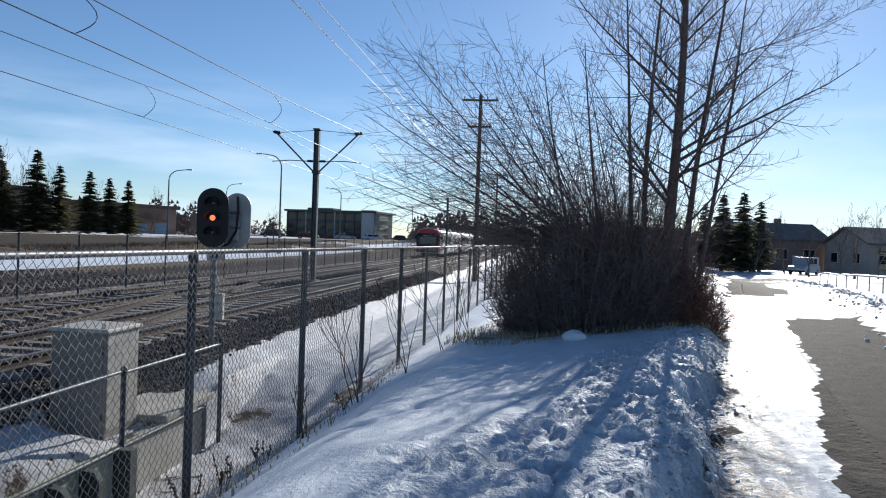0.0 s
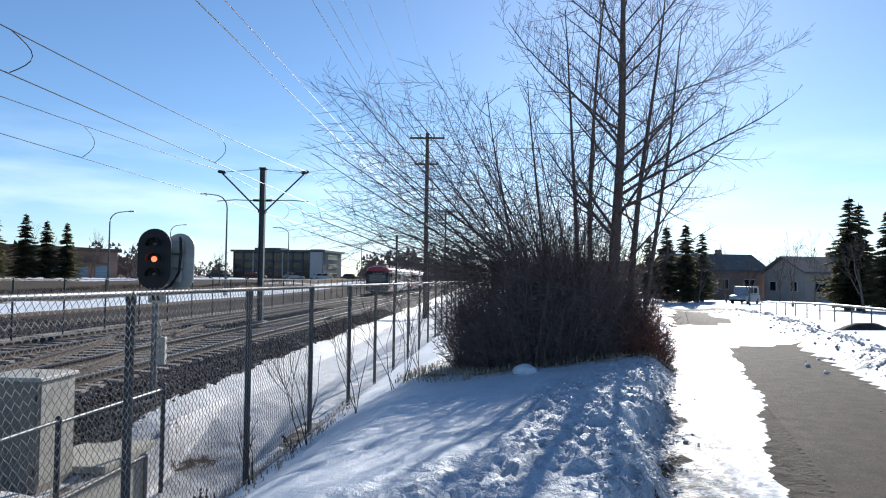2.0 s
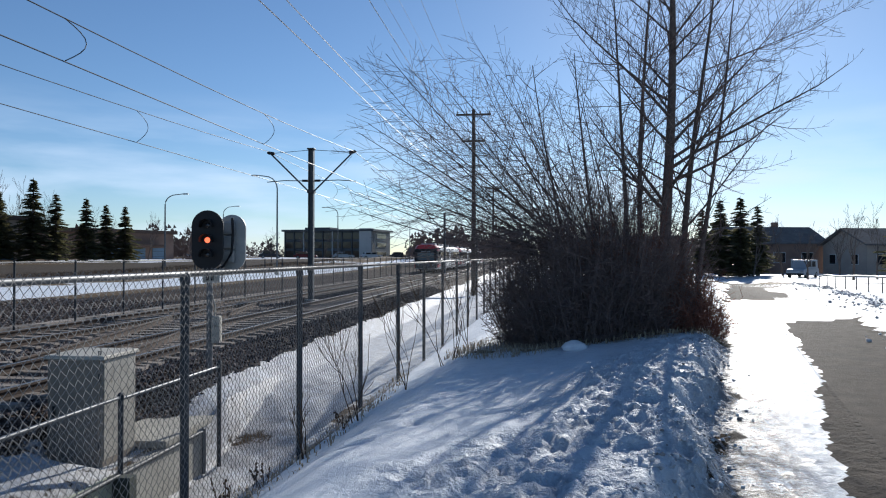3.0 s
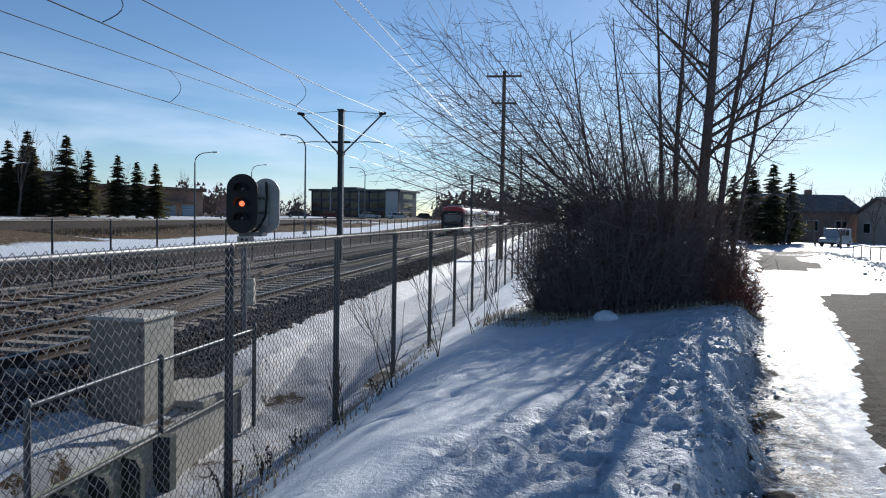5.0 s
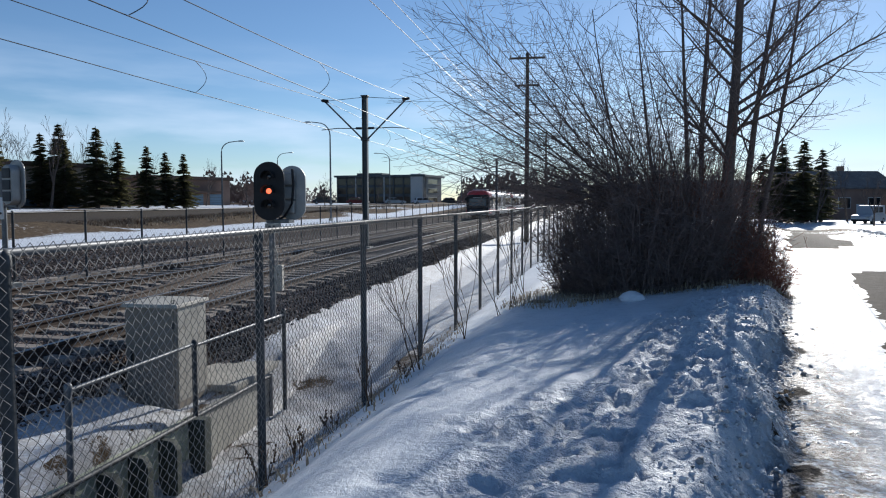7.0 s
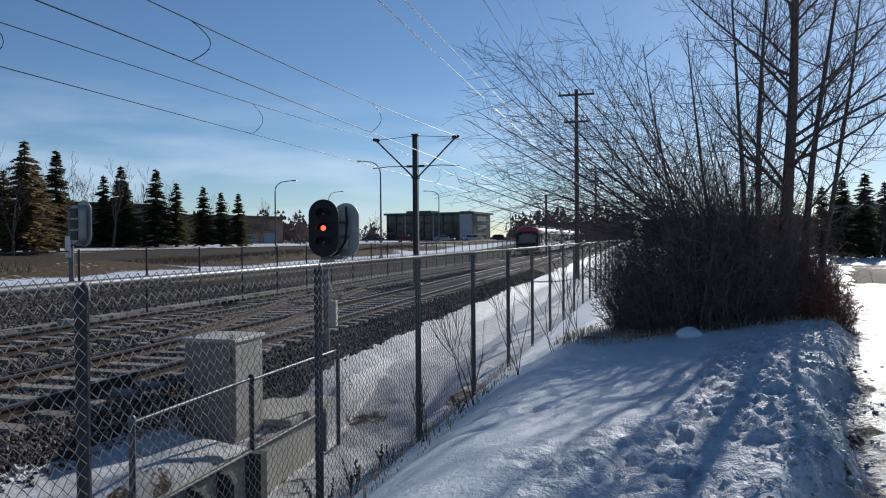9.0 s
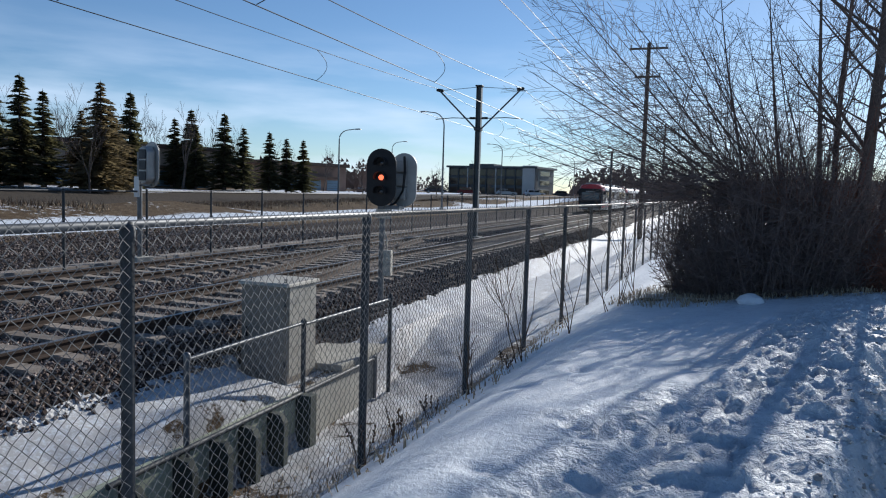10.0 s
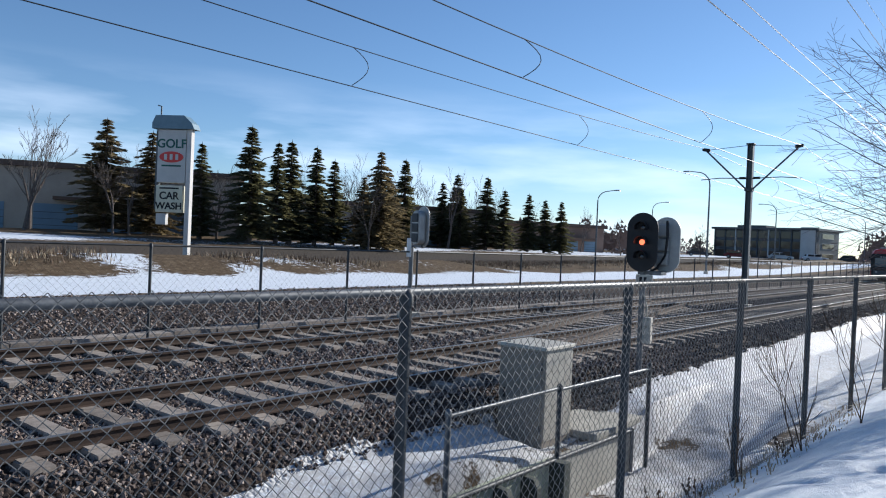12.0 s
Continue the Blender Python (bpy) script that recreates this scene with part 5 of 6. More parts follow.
def office(x, y, rz, w, d, h, storeys, label):
    z = ground_z(x, y)
    t = thing("office_building", label, "office building", (x, y, z - 0.3), rz)
    part("wall", Geo().box((0, 0, h / 2), (w, d, h)), M_DARKCLAD, t)
    part("roof", Geo().box((0, 0, h + 0.25), (w + 1.4, d + 1.4, 0.5)), M_DARKCLAD, t)
    part("plant_room", Geo().box((-w * 0.2, 0, h + 0.8), (w * 0.3, d * 0.4, 0.8)), M_DARKCLAD, t)
    n = 9
    for s in range(storeys):
        for k in range(n):
            xx = -w / 2 + (k + 0.5) * w / n
            zz = h * (s + 0.5) / storeys
            pn = part("window", Geo().box((xx, -d / 2 - 0.05, zz), (w / n * 0.82, 0.12, h / storeys * 0.68)), M_GLASS_DARK, t)
        window(t, w / 2 + 0.03, 0, h * (s + 0.5) / storeys, d * 0.5, h / storeys * 0.5, False, 1)
    for k in range(n + 1):
        xx = -w / 2 + k * w / n
        part("column", Geo().box((xx, -d / 2 - 0.14, h / 2), (0.25, 0.25, h)), M_SIDING if k % 3 == 2 else M_DARKCLAD, t)
    part("stair_tower", Geo().box((w / 2 - 1.6, -d / 2 + 0.6, h / 2 + 0.5), (3.2, 2.4, h + 0.4)), M_SIDING, t, "pale rendered stair tower")
    return t


office(-51, 191, -8, 24, 14, 7.0, 3, "dark three-storey office building with glazed front")
office(-21, 320, -4, 40, 16, 6.5, 2, "distant low dark building on the skyline")


def store(x, y, rz, w, d, h, wall_mat, label):
    z = ground_z(x, y)
    t = thing("store_building", label, "store", (x, y, z - 0.2), rz)
    part("wall", Geo().box((0, 0, h / 2), (w, d, h)), wall_mat, t)
    part("roof", Geo().box((0, 0, h + 0.15), (w + 0.8, d + 0.8, 0.5)), M_ROOFBROWN, t, "brown metal fascia")
    part("canopy", Geo().box((w * 0.1, -d / 2 - 0.6, h * 0.52), (w * 0.45, 1.2, 0.3)), M_ROOFBROWN, t)
    for k in (-0.35, -0.12, 0.1, 0.32):
        dr = part("overhead_door", Geo().box((w * k, -d / 2 - 0.03, h * 0.22), (w * 0.14, 0.1, h * 0.42)), M_BLUESHEET, t, "grey-blue panel door")
        for i in range(3):
            part("groove", Geo().box((w * k, -d / 2 - 0.085, h * (0.1 + 0.1 * i)), (w * 0.14, 0.01, 0.04)), M_DARKCLAD, dr)
    return t


store(-74, 36, 58, 26, 14, 5.9, M_STUCCO, "flat-roofed tan store with grey-blue bay doors")
store(-66, 70, 66, 22, 12, 4.6, M_STUCCO, "flat-roofed tan store with brown fascia")
store(-62, 100, 70, 16, 12, 3.8, M_BRICKISH, "low brown flat-roofed building")

# pylon sign
M_SIGNFACE = mat("weathered_sign_face", (0.42, 0.42, 0.41), (0.52, 0.52, 0.5), 1.5, 30, 0.5)
M_SIGNCREAM = mat("cream_sign_face", (0.52, 0.5, 0.38), (0.62, 0.6, 0.47), 1.5, 30, 0.5)
M_SIGNBLUE = mat("blue_grey_cap", (0.1, 0.17, 0.22), (0.15, 0.23, 0.29), 2, 30, 0.5)
M_GREENINK = mat("dark_green_ink", (0.01, 0.07, 0.06), (0.015, 0.09, 0.075), 2, 30, 0.5)
M_SIGNRED = mat("sign_red", (0.5, 0.04, 0.04), (0.58, 0.06, 0.05), 2, 30, 0.5)


def lettering(text, size, material, parent, m, name="lettering"):
    cu = bpy.data.curves.new(name, 'FONT')
    cu.body, cu.size, cu.align_x, cu.align_y, cu.extrude, cu.offset = text, size, 'CENTER', 'CENTER', 0.01, 0.012
    tmp = bpy.data.objects.new(name, cu)
    scene.collection.objects.link(tmp)
    bpy.context.view_layer.update()
    me = bpy.data.meshes.new_from_object(tmp.evaluated_get(bpy.context.evaluated_depsgraph_get()))
    bpy.data.objects.remove(tmp)
    me.materials.clear()
    me.materials.append(material)
    return part(name, me, None, parent, m=m)


SX, SY = -36.8, 21.6
sz = ground_z(SX, SY)
sign = thing("pylon_sign", "tall roadside pylon sign reading golf and car wash", "sign", (SX, SY, sz), 32)
stand = Matrix.Rotation(radians(90), 4, 'X')
top = 7.95 - sz
part("post", Geo().box((0.98, 0, (top - 0.7) / 2), (0.26, 0.36, top - 0.7)), M_SIDING, sign, "pale square post", bevel=0.01)
part("post", Geo().box((-0.85, 0.05, top * 0.62), (0.16, 0.3, top * 0.55)), M_DARKCLAD, sign)
cap = part("cap", Geo().extrude([(-1.05, 0), (1.35, 0), (1.2, 0.32), (0.75, 0.72), (-0.85, 0.72), (-1.05, 0.3)], Matrix.Translation((0, 0.4, top - 0.75)) @ stand, 0.8), M_SIGNBLUE, sign, "blue-grey sheet metal cap", bevel=0.01)
part("antenna", Geo().tube([(-0.75, 0, top - 0.1), (-0.75, 0, top + 0.5), (-0.95, 0, top + 0.55)], 0.04, 6), M_DARKCLAD, cap)
board = part("panel", Geo().box((0.02, 0, top - 2.2), (1.6, 0.4, 2.85)), M_SIGNFACE, sign, "faded white sign panel", bevel=0.01)
lettering("GOLF", 0.66, M_GREENINK, board, Matrix.Translation((0.02, -0.215, top - 1.55)) @ stand)
part("oval", Geo().extrude([(0.68 * math.cos(a), 0.3 * math.sin(a)) for a in [i * math.pi / 12 for i in range(24)]], Matrix.Translation((0.02, -0.2, top - 2.25)) @ stand, 0.025), M_SIGNRED, board, "red oval emblem")
for i in range(3):
    part("bar", Geo().box((-0.3 + 0.32 * i, -0.235, top - 2.25), (0.16, 0.012, 0.3)), M_SIGNFACE, board)
part("bar", Geo().box((0.02, -0.206, top - 2.72), (1.1, 0.012, 0.09)), M_GREENINK, board)
board2 = part("panel", Geo().box((-0.05, 0, top - 4.5), (1.5, 0.36, 1.45)), M_SIGNCREAM, sign, "cream sign panel", bevel=0.01)
lettering("CAR", 0.56, M_BLACK, board2, Matrix.Translation((-0.05, -0.19, top - 4.35)) @ stand)
lettering("WASH", 0.52, M_BLACK, board2, Matrix.Translation((-0.05, -0.19, top - 4.9)) @ stand)
part("bar", Geo().box((-0.05, -0.186, top - 3.93), (1.1, 0.012, 0.08)), M_BLACK, board2)
part("panel", Geo().box((-0.5, 0, top - 5.6), (0.55, 0.3, 0.6)), M_SIGNFACE, sign, bevel=0.01)

# ---- vehicles ----
M_SILVER = mat("silver_car_paint", (0.38, 0.4, 0.42), (0.46, 0.48, 0.5), 1, 30, 0.35, 0.3, 0.0)
M_CARS = [M_SILVER, M_WHITE, mat("dark_car_paint", (0.02, 0.022, 0.03), (0.035, 0.036, 0.045), 1, 30, 0.3, 0.2, 0.0), mat("maroon_car_paint", (0.12, 0.015, 0.018), (0.16, 0.02, 0.024), 1, 30, 0.3, 0.2, 0.0)]


def car(x, y, rz, paint, van=False, label="", group=""):
    z = ground_z(x, y)
    t = thing("van" if van else "car", label, "van" if van else "car", (x, y, z + 0.02), rz, group)
    L, W = (4.7, 1.9) if van else (4.4, 1.75)
    h0, h1 = (1.0, 1.95) if van else (0.82, 1.42)
    low = [(-L / 2, 0.3), (L / 2, 0.3), (L / 2, h0 * 0.75), (L / 2 - 0.15, h0 * 0.92), (L / 2 - 1.1, h0), (-L / 2 + 0.1, h0), (-L / 2, h0 * 0.8)]
    body = part("body", Geo().extrude(low, Matrix.Translation((0, W / 2, 0)) @ stand, W), paint, t, bevel=0.05)
    up = [(-L / 2 + 0.08, h0), (L / 2 - 1.15, h0), (L / 2 - 1.75, h1), (-L / 2 + 0.2, h1)] if van else [(-L / 2 + 0.35, h0), (L / 2 - 1.25, h0), (L / 2 - 2.0, h1), (-L / 2 + 1.0, h1)]
    cabin = part("cabin", Geo().extrude(up, Matrix.Translation((0, W / 2 - 0.1, 0)) @ stand, W - 0.2), paint, t, bevel=0.05)
    zc = (h0 + h1) / 2 + 0.02
    for s in (-1, 1):
        for xx, ww in ((-L * 0.2, 1.1), (L * 0.06, 0.95)):
            part("window", Geo().box((xx, s * (W / 2 - 0.095), zc), (ww, 0.02, (h1 - h0) * 0.62)), M_GLASS_DARK, cabin)
        for xx in (-L * 0.32, L * 0.32):
            tyre = part("wheel", Geo().tube([(xx, s * (W / 2 - 0.2), 0.32), (xx, s * (W / 2 + 0.01), 0.32)], 0.32, 16), M_RUBBER, t)
            part("rim", Geo().tube([(xx, s * (W / 2 + 0.01), 0.32), (xx, s * (W / 2 + 0.02), 0.32)], 0.19, 12), M_ALU, tyre)
        part("headlight", Geo().box((L / 2 - 0.02, s * (W / 2 - 0.3), h0 * 0.7), (0.06, 0.35, 0.15)), M_ALU, body)
        part("tail_light", Geo().box((-L / 2 + 0.0, s * (W / 2 - 0.18), h0 * 0.78), (0.06, 0.2, 0.25)), M_RED, body)
    part("rear_window", Geo().box((-L / 2 + (0.1 if van else 0.55), 0, zc), (0.06, W * 0.7, (h1 - h0) * 0.55)), M_GLASS_DARK, cabin)
    part("bumper", Geo().box((-L / 2 - 0.03, 0, 0.4), (0.16, W * 0.94, 0.2)), M_RUBBER, t, bevel=0.03)
    part("bumper", Geo().box((L / 2 + 0.03, 0, 0.4), (0.16, W * 0.94, 0.2)), M_RUBBER, t, bevel=0.03)
    return t


car(29.8, 86.0, 232, M_SILVER, True, "silver-grey van parked on the street", "parked vehicles by the houses")
for x, y, k in ((21.5, 93, 1), (18.5, 97, 2), (16, 104, 0), (24, 91, 3)):
    car(x, y, 190, M_CARS[k], False, "car parked along the street", "parked vehicles by the houses")
for i, (x, y) in enumerate(((-60, 128), (-55, 132), (-50, 137), (-44, 140), (-38, 146), (-33, 150), (-28, 155), (-66, 122), (-24, 160))):
    car(x, y, 10 + 7 * i % 20, M_CARS[i % 4], False, "car parked in the lot past the road", "parked vehicles past the road")

# ---- train on the far track ----
M_TRAINGREY = mat("grey_train_skirt", (0.3, 0.3, 0.3), (0.42, 0.42, 0.41), 0.8, 25, 0.5, wear=(0.2, 0.19, 0.17), wear_at=0.62)
# blue base colour stands in for sky mirrored in the windscreen
M_WINDSCREEN = mat("sky_blue_windscreen", (0.02, 0.05, 0.08), (0.03, 0.07, 0.11), 0.6, 10, 0.12, 0, 0.0, spec=0.8)


def shell(y0, y1, taper=0.0):
    """A rounded car body between y0 and y1; taper rounds its front end."""
    half = [(1.2, 0.35), (1.26, 0.7), (1.27, 1.1), (1.25, 2.2), (1.2, 2.6), (1.02, 2.82), (0.6, 2.92)]
    ring = half + [(-x, z) for x, z in half[::-1]]
    rings = []
    steps = [(0.0, 0.80, 0.92), (0.12, 0.9, 0.97), (0.4, 0.97, 0.99), (0.9, 1.0, 1.0)] if taper else [(0.0, 1.0, 1.0)]
    for dy, k, kz in steps:
        lean = 0.0
        rings.append([Vector((x * k, y0 + dy + (0.35 * max(0, z - 1.2) / 1.7 if (taper and dy < 0.3) else lean), 0.35 + (z - 0.35) * kz)) for x, z in ring])
    rings.append([Vector((x, y1, z)) for x, z in ring])
    return Geo().loft(rings)


def train_car(y, lead):
    t = thing("light_rail_car", "white and red articulated light rail car on the far track", "train", (FAR_C, y, RAIL_TOP), group="light rail cars")
    half = 11.4
    for k, (a, b) in enumerate(((0.0, half), (half + 0.7, 2 * half + 0.7))):
        body = part("body", shell(a, b, 1.0 if (k == 0) else 0.0), M_WHITE, t, smooth=True)
        for s in (-1, 1):
            x = s * 1.268
            part("window_band", Geo().box((x - s * 0.004, (a + b) / 2 + 0.7 * (k == 0), 1.78), (0.03, b - a - 1.6 - 0.9 * (k == 0), 0.98)), M_BLACK, body)
            n = 4
            for i in range(n):
                yy = a + 2.0 + 0.4 + (b - a - 3.4) * (i + 0.5) / n
                if i in (0, 2):
                    dr = part("door", Geo().box((x + s * 0.008, yy, 1.45), (0.03, 1.3, 1.95)), M_TRAINGREY, body, bevel=0.01)
                    for q in (-0.31, 0.31):
                        part("pane", Geo().box((x + s * 0.022, yy + q, 1.72), (0.012, 0.46, 1.1)), M_GLASS_DARK, dr)
                else:
                    part("window", Geo().box((x + s * 0.016, yy, 1.8), (0.014, 2.2, 0.84)), M_GLASS_DARK, body)
            part("stripe", Geo().box((x, a + 3.4 if k == 0 else b - 3.0, 0.78), (0.035, 5.2, 0.36)), M_RED, body, "red stripe")
            part("skirt", Geo().box((x - s * 0.02, (a + b) / 2, 0.42), (0.05, b - a - 2.0, 0.26)), M_TRAINGREY, body)
        for q in (0.22, 0.5, 0.76):
            part("roof_unit", Geo().box((0, a + (b - a) * q, 3.0), (1.5, 1.9, 0.26)), M_TRAINGREY if q != 0.5 else M_BLACK, body, bevel=0.03)
        for yy in (a + 2.4, b - 1.6):
            bogie = part("bogie", Geo().box((0, yy, 0.36), (1.9, 2.2, 0.3)), M_BLACK, t)
            for s in (-1, 1):
                for q in (-0.85, 0.85):
                    part("wheel", Geo().tube([(s * 0.66, yy + q, 0.33), (s * 0.8, yy + q, 0.33)], 0.33, 14), M_RAIL, bogie)
    part("bellows", Geo().box((0, half + 0.35, 1.6), (2.2, 0.72, 2.35)), M_RUBBER, t)
    # front: black mask, windscreen, red cowl and apron
    mask = part("front_mask", Geo().extrude([(-1.16, 0.42), (1.16, 0.42), (1.2, 2.3), (1.12, 2.5), (-1.12, 2.5), (-1.2, 2.3)], Matrix.Translation((0, 0.12, 0)) @ Matrix.Rotation(radians(90), 4, 'X'), 0.14), M_BLACK, t, bevel=0.02)
    part("windscreen", Geo().extrude([(-0.9, 1.3), (0.9, 1.3), (0.88, 2.1), (-0.88, 2.1)], Matrix.Translation((0, -0.02, 0)) @ Matrix.Rotation(radians(90), 4, 'X'), 0.02), M_WINDSCREEN, mask, "windscreen coloured blue like reflected sky")
    part("route_display", Geo().box((0, -0.03, 2.2), (1.3, 0.03, 0.14)), M_BLACK, mask)
    for i in range(5):
        part("bar", Geo().box((-0.4 + 0.2 * i, -0.05, 2.2), (0.12, 0.01, 0.07)), M_TRIM, mask)
    half_c = [(1.275, 2.3), (1.22, 2.62), (1.04, 2.86), (0.6, 2.96)]
    rc = half_c + [(-x, z) for x, z in half_c[::-1]]
    part("cowl", Geo().loft([[Vector((x * 0.84, 0.02 + 0.15 * (z - 2.3), z - 0.02)) for x, z in rc], [Vector((x * 0.97, 0.35, z)) for x, z in rc], [Vector((x, 0.95, z)) for x, z in rc], [Vector((x, 2.3, z)) for x, z in rc]]), M_RED, t, "red roof cowl over the cab", smooth=True)
    for s in (-1, 1):
        part("cab_side", Geo().box((s * 1.245, 1.15, 1.65), (0.06, 1.7, 1.3)), M_BLACK, t, "black cab side panel", bevel=0.01)
        part("cab_side", Geo().box((s * 1.235, 1.1, 0.72), (0.07, 1.7, 0.46)), M_RED, t, "red cab side panel", bevel=0.01)
    part("apron", Geo().extrude([(-1.0, 0.4), (1.0, 0.4), (1.02, 0.93), (-1.02, 0.93)], Matrix.Translation((0, 0.1, 0)) @ Matrix.Rotation(radians(90), 4, 'X'), 0.14), M_DARKCLAD, t, bevel=0.03)
    part("coupler", Geo().box((0, -0.2, 0.45), (0.3, 0.5, 0.25)), M_BLACK, t, bevel=0.03)
    for s in (-1, 1):
        part("headlight", Geo().tube([(s * 0.75, -0.02, 0.8), (s * 0.75, -0.06, 0.8)], 0.1, 12), M_ALU, t)
        part("mirror", Geo().box((s * 1.4, 0.75, 2.05), (0.2, 0.12, 0.3)), M_BLACK, t, bevel=0.02)
    pan = part("pantograph", Geo().tube([(0, 8.6, 3.1), (0, 7.5, 3.95), (0, 8.3, 4.8)], 0.035, 6), M_BLACK, t)
    for s in (-0.4, 0.4):
        part("arm", Geo().tube([(s, 8.6, 3.1), (s * 0.7, 7.5, 3.95), (s * 0.9, 8.3, 4.82)], 0.025, 6), M_BLACK, pan)
    part("collector", Geo().tube([(-0.85, 8.15, 4.76), (-0.6, 8.15, 4.88), (0.6, 8.15, 4.88), (0.85, 8.15, 4.76)], 0.025, 6), M_BLACK, pan)
    return t


first = train_car(78.0, True)
for k in (1, 2):
    copy_thing(first, pose(FAR_C, 78.0 + 24.6 * k, RAIL_TOP))

# ---- small things along the bank ----
M_WEED = mat("dry_weeds", (0.07, 0.045, 0.03), (0.16, 0.11, 0.07), 8, 40, 0.9, 0, 0.0)


def sapling(x, y, h, seed, label="thin leafless sapling by the fence"):
    rng = random.Random(seed)
    z = ground_z(x, y)
    t = thing("sapling", label, "sapling", (x, y, z), group="saplings by the fence")
    for i in range(rng.choice((2, 3))):
        g = Geo()
        d = Vector((rng.uniform(-0.45, 0.25), rng.uniform(-0.3, 0.3), 1)).normalized()
        grow(g, rng, Vector((rng.uniform(-0.05, 0.05), 0, -0.03)), d, h * 0.6, 0.009, 2, 0.55, 0.2, 0.65, 4)
        part("crown", g, M_WEED, t, kind="stuff")


for i, (x, y, h) in enumerate(((-2.05, 8.6, 1.1), (-1.8, 10.6, 1.3), (-1.5, 12.6, 1.4), (-1.35, 13.5, 1.3), (-1.2, 14.6, 1.6), (-2.2, 7.2, 0.5))):
    sapling(x, y, h, 60 + i)


def weed(x, y, h, seed):
    rng = random.Random(seed)
    z = ground_z(x, y)
    t = thing("dead_weed", "dead brown weed with seed heads at the fence foot", "weed", (x, y, z), group="dead weeds along the fence")
    for i in range(5):
        p = Vector((rng.uniform(-0.08, 0.08), rng.uniform(-0.08, 0.08), -0.03))
        q = p + Vector((rng.uniform(-0.12, 0.12), rng.uniform(-0.12, 0.12), h * rng.uniform(0.6, 1)))
        g = Geo().tube([p, (p + q) / 2 + Vector((0.01, 0, 0)), q], 0.004, 4)
        for k in range(7):
            c = p.lerp(q, 0.55 + 0.07 * k)
            w = 0.007 + 0.006 * rng.random()
            o = Vector((rng.uniform(-1, 1), rng.uniform(-1, 1), rng.uniform(-1, 1))) * 0.012
            g.tube([c + o - Vector((0, 0, w)), c + o, c + o + Vector((0, 0, w))], [0.003, w, 0.003], 5)
        part("stalk", g, M_WEED, t, kind="stuff")


for i, (x, y, h) in enumerate(((-2.4, 5.1, 0.42), (-2.36, 5.6, 0.36), (-2.7, 3.9, 0.5), (-2.38, 6.4, 0.3), (-3.1, 2.7, 0.45), (-2.9, 3.3, 0.4), (-2.2, 8.4, 0.3))):
    weed(x, y, h, 80 + i)


def grass(x0, x1, y0, y1, n, h, seed, label):
    """Dead blades, bent over."""
    rng = random.Random(seed)
    g = Geo()
    for _ in range(n):
        a, q = rng.uniform(0, 6.283), math.sqrt(rng.random())
        x, y = (x0 + x1) / 2 + (x1 - x0) / 2 * q * math.cos(a), (y0 + y1) / 2 + (y1 - y0) / 2 * q * math.sin(a)
        z = ground_fast(x, y)
        w, hh = rng.uniform(0.004, 0.008), h * rng.uniform(0.4, 1)
        a = rng.uniform(0, 6.283)
        dx, dy = math.cos(a), math.sin(a)
        n0 = len(g.v)
        g.v += [(x - dy * w, y + dx * w, z - 0.02), (x + dy * w, y - dx * w, z - 0.02), (x + dx * hh * 0.35 + dy * w, y + dy * hh * 0.35 - dx * w, z + hh * 0.6), (x + dx * hh * 0.35 - dy * w, y + dy * hh * 0.35 + dx * w, z + hh * 0.6), (x + dx * hh, y + dy * hh, z + hh * 0.55)]
        g.face((n0, n0 + 1, n0 + 2, n0 + 3))
        g.face((n0 + 3, n0 + 2, n0 + 4))
    solid("dry_grass", g, M_DRYGRASS, label, "grass", kind="stuff")


grass(-1.6, 0.6, 12.4, 15.2, 800, 0.22, 1, "flattened dry grass at the foot of the thicket")
grass(-2.7, -1.9, 3.2, 13.5, 520, 0.12, 3, "dead grass poking through snow along the fence")
grass(0.2, 3.6, 13.2, 14.6, 700, 0.2, 2, "dry grass under the thicket")
grass(-4.4, -3.0, 2.0, 10.0, 350, 0.16, 4, "dry grass sticking out of the ditch snow")

# lump of snow at the thicket's foot, and debris
rs = random.Random(4)
g = Geo()
rings = []
for k in range(5):
    f = k / 4
    r = 0.17 * math.sin(math.pi * (0.12 + 0.8 * f))
    rings.append([Vector((r * 1.4 * math.cos(a) * rs.uniform(0.85, 1.15), r * math.sin(a) * rs.uniform(0.85, 1.15), -0.05 + 0.22 * f)) for a in [i * math.pi / 5 for i in range(10)]])
g.loft(rings)
M_SNOWLUMP = mat("clean_snow", (0.72, 0.73, 0.75), (0.84, 0.85, 0.86), 6, 40, 0.6, 0, 0.3, 0.01)
LX, LY = 0.75, 12.9
solid("snow_lump", g, M_SNOWLUMP, "rounded lump of snow at the thicket's edge", "snow lump", (LX, LY, ground_z(LX, LY)), smooth=True)

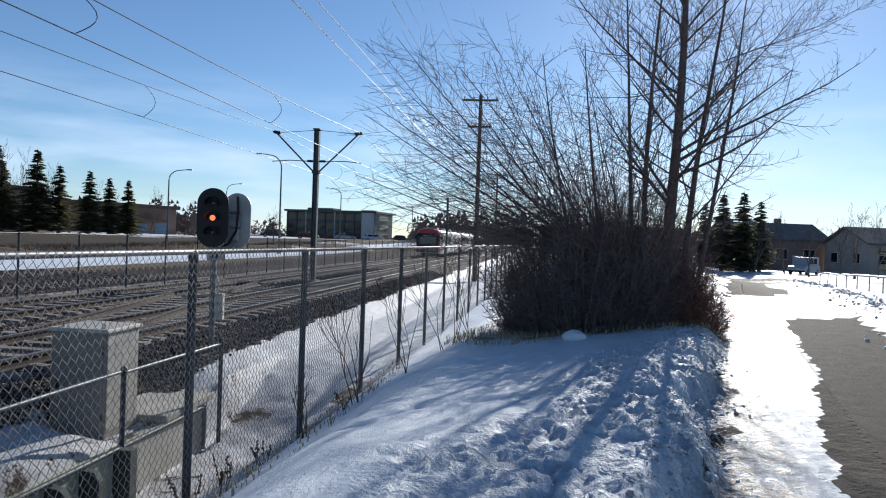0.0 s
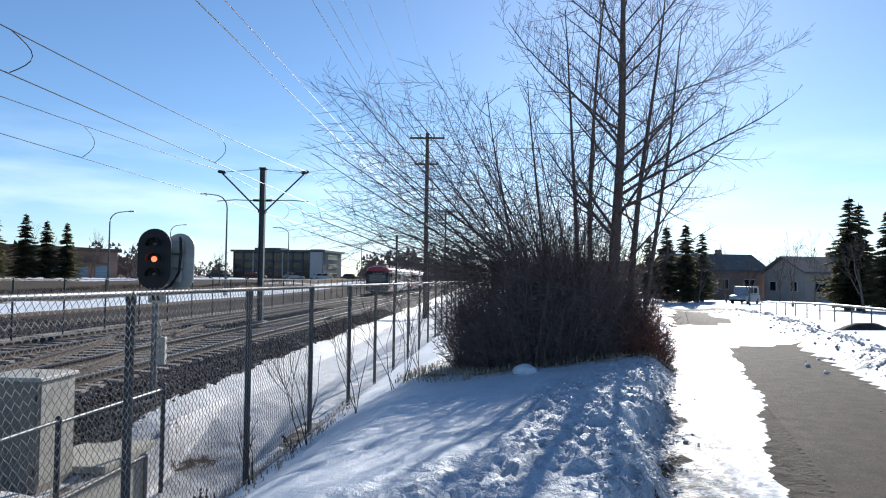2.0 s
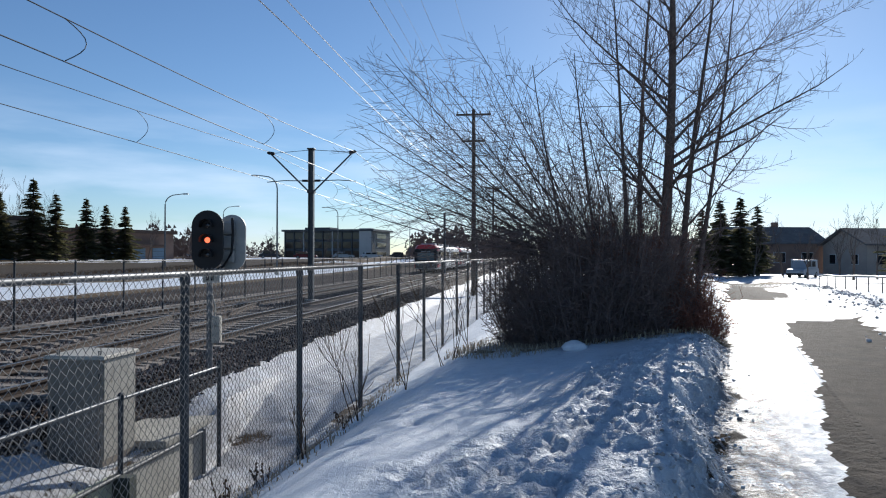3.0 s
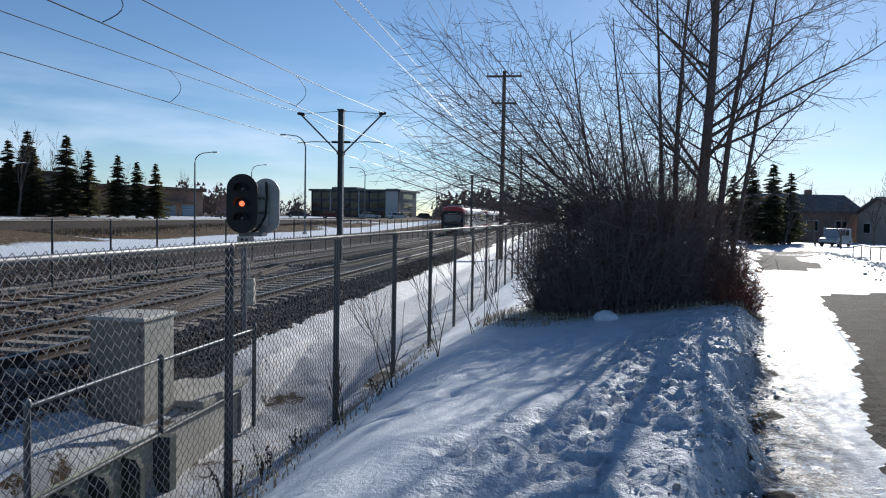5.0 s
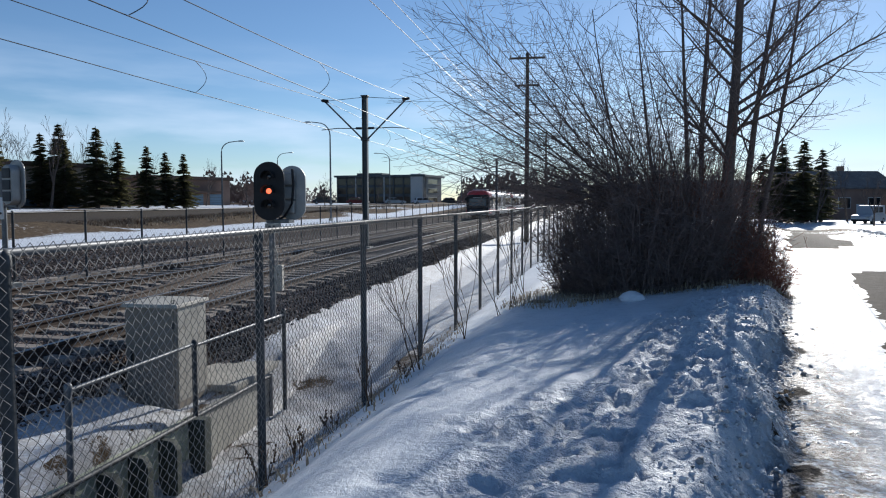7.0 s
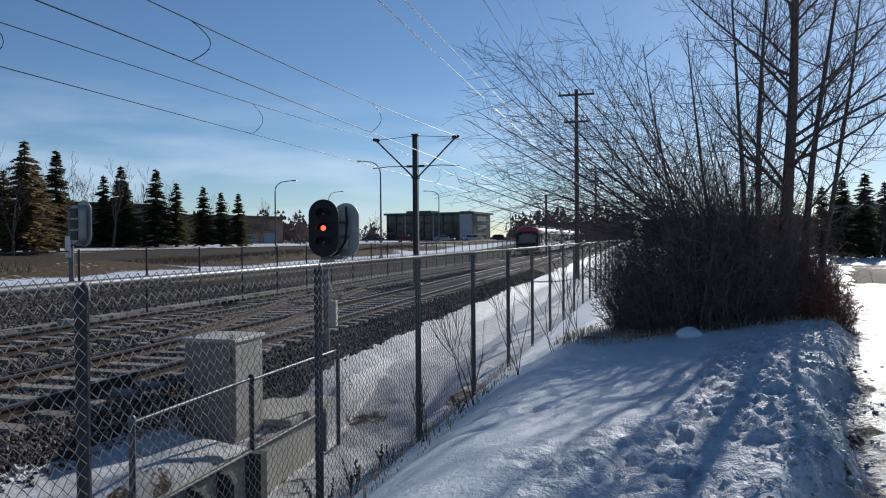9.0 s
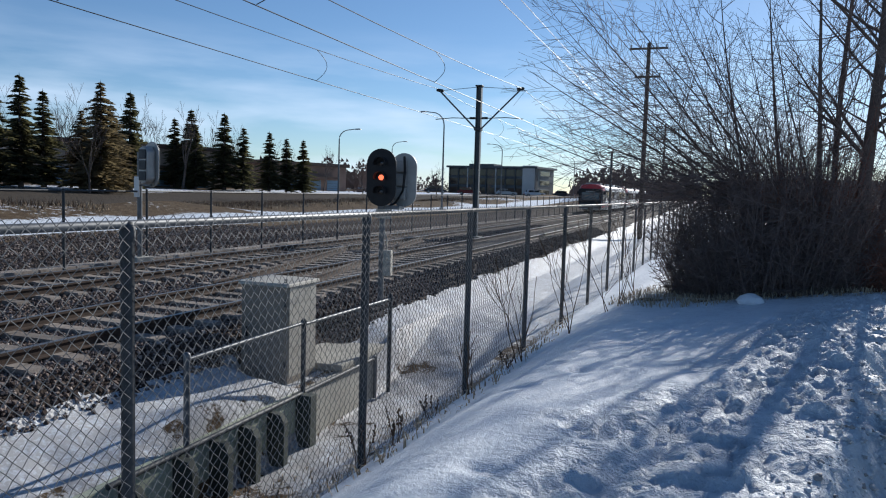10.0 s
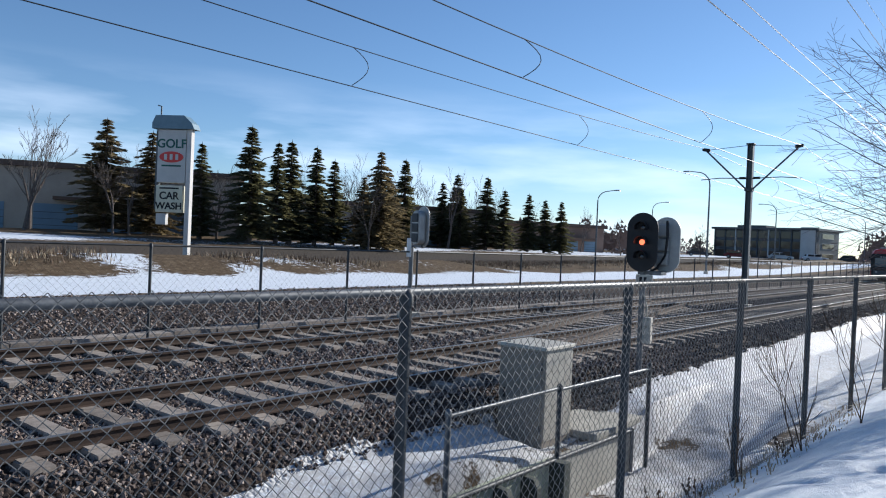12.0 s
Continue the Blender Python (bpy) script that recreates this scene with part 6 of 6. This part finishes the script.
# railing and dark mound by the far lawn
rail = thing("railing", "low pale metal railing along the lawn", "railing", (0, 0, 0))
pts = [(13.2 + 0.17 * k * 2.2, 23 + 2.2 * k) for k in range(12)]
for i, (x, y) in enumerate(pts):
    z = ground_z(x, y)
    part("post", Geo().tube([(x, y, z - 0.1), (x, y, z + 0.72)], 0.03, 8), M_GALV, rail)
    if i + 1 < len(pts):
        x2, y2 = pts[i + 1]
        part("rail", Geo().tube([(x, y, z + 0.7), (x2, y2, ground_z(x2, y2) + 0.7)], 0.045, 8), M_GALV, rail, smooth=True)

# plain dark hump on the snow; what it is made of is open
M_MOUND = mat("dark_rough_mound", (0.025, 0.02, 0.017), (0.06, 0.05, 0.042), 3, 30, 0.9, 0, 0.5, 0.02)
rs = random.Random(6)
rings = [[Vector(((1.3 - 0.3 * k) * math.cos(a) * rs.uniform(0.9, 1.1), (0.55 - 0.13 * k) * math.sin(a) * rs.uniform(0.9, 1.1), -0.08 + 0.1 * k)) for a in [i * math.pi / 8 for i in range(16)]] for k in range(4)]
solid("dark_mound", Geo().loft(rings), M_MOUND, "low dark mound in the snow", "soil mound", (13.3, 26.5, ground_z(13.3, 26.5)), 12, smooth=True)


# brown brush on the verge beyond the far fence
def brush(n, x0, x1, y0, y1, h, seed, material, label):
    rng = random.Random(seed)
    g = Geo()
    for _ in range(n):
        x, y = rng.gauss((x0 + x1) / 2, (x1 - x0) / 4), rng.uniform(y0, y1)
        if math.sin(y * 0.31) + math.sin(y * 0.13 + 1) < -0.7:
            continue
        z = ground_fast(x, y)
        for _ in range(7):
            a, w, hh = rng.uniform(0, 6.283), rng.uniform(0.012, 0.03), h * rng.uniform(0.35, 1)
            dx, dy = math.cos(a), math.sin(a)
            ox, oy = rng.uniform(-0.3, 0.3), rng.uniform(-0.3, 0.3)
            k = len(g.v)
            g.v += [(x + ox - dy * w, y + oy + dx * w, z - 0.05), (x + ox + dy * w, y + oy - dx * w, z - 0.05), (x + ox + dx * hh * 0.5, y + oy + dy * hh * 0.5, z + hh)]
            g.face((k, k + 1, k + 2))
    solid("verge_brush", g, material, label, "brush", kind="stuff")


brush(3200, -34.0, -28.5, 2, 110, 0.42, 1, M_WEED, "low brown leafless brush on the verge")
brush(2600, -34.5, -28.0, 2, 110, 0.28, 2, M_DRYGRASS, "short dry grass on the verge")
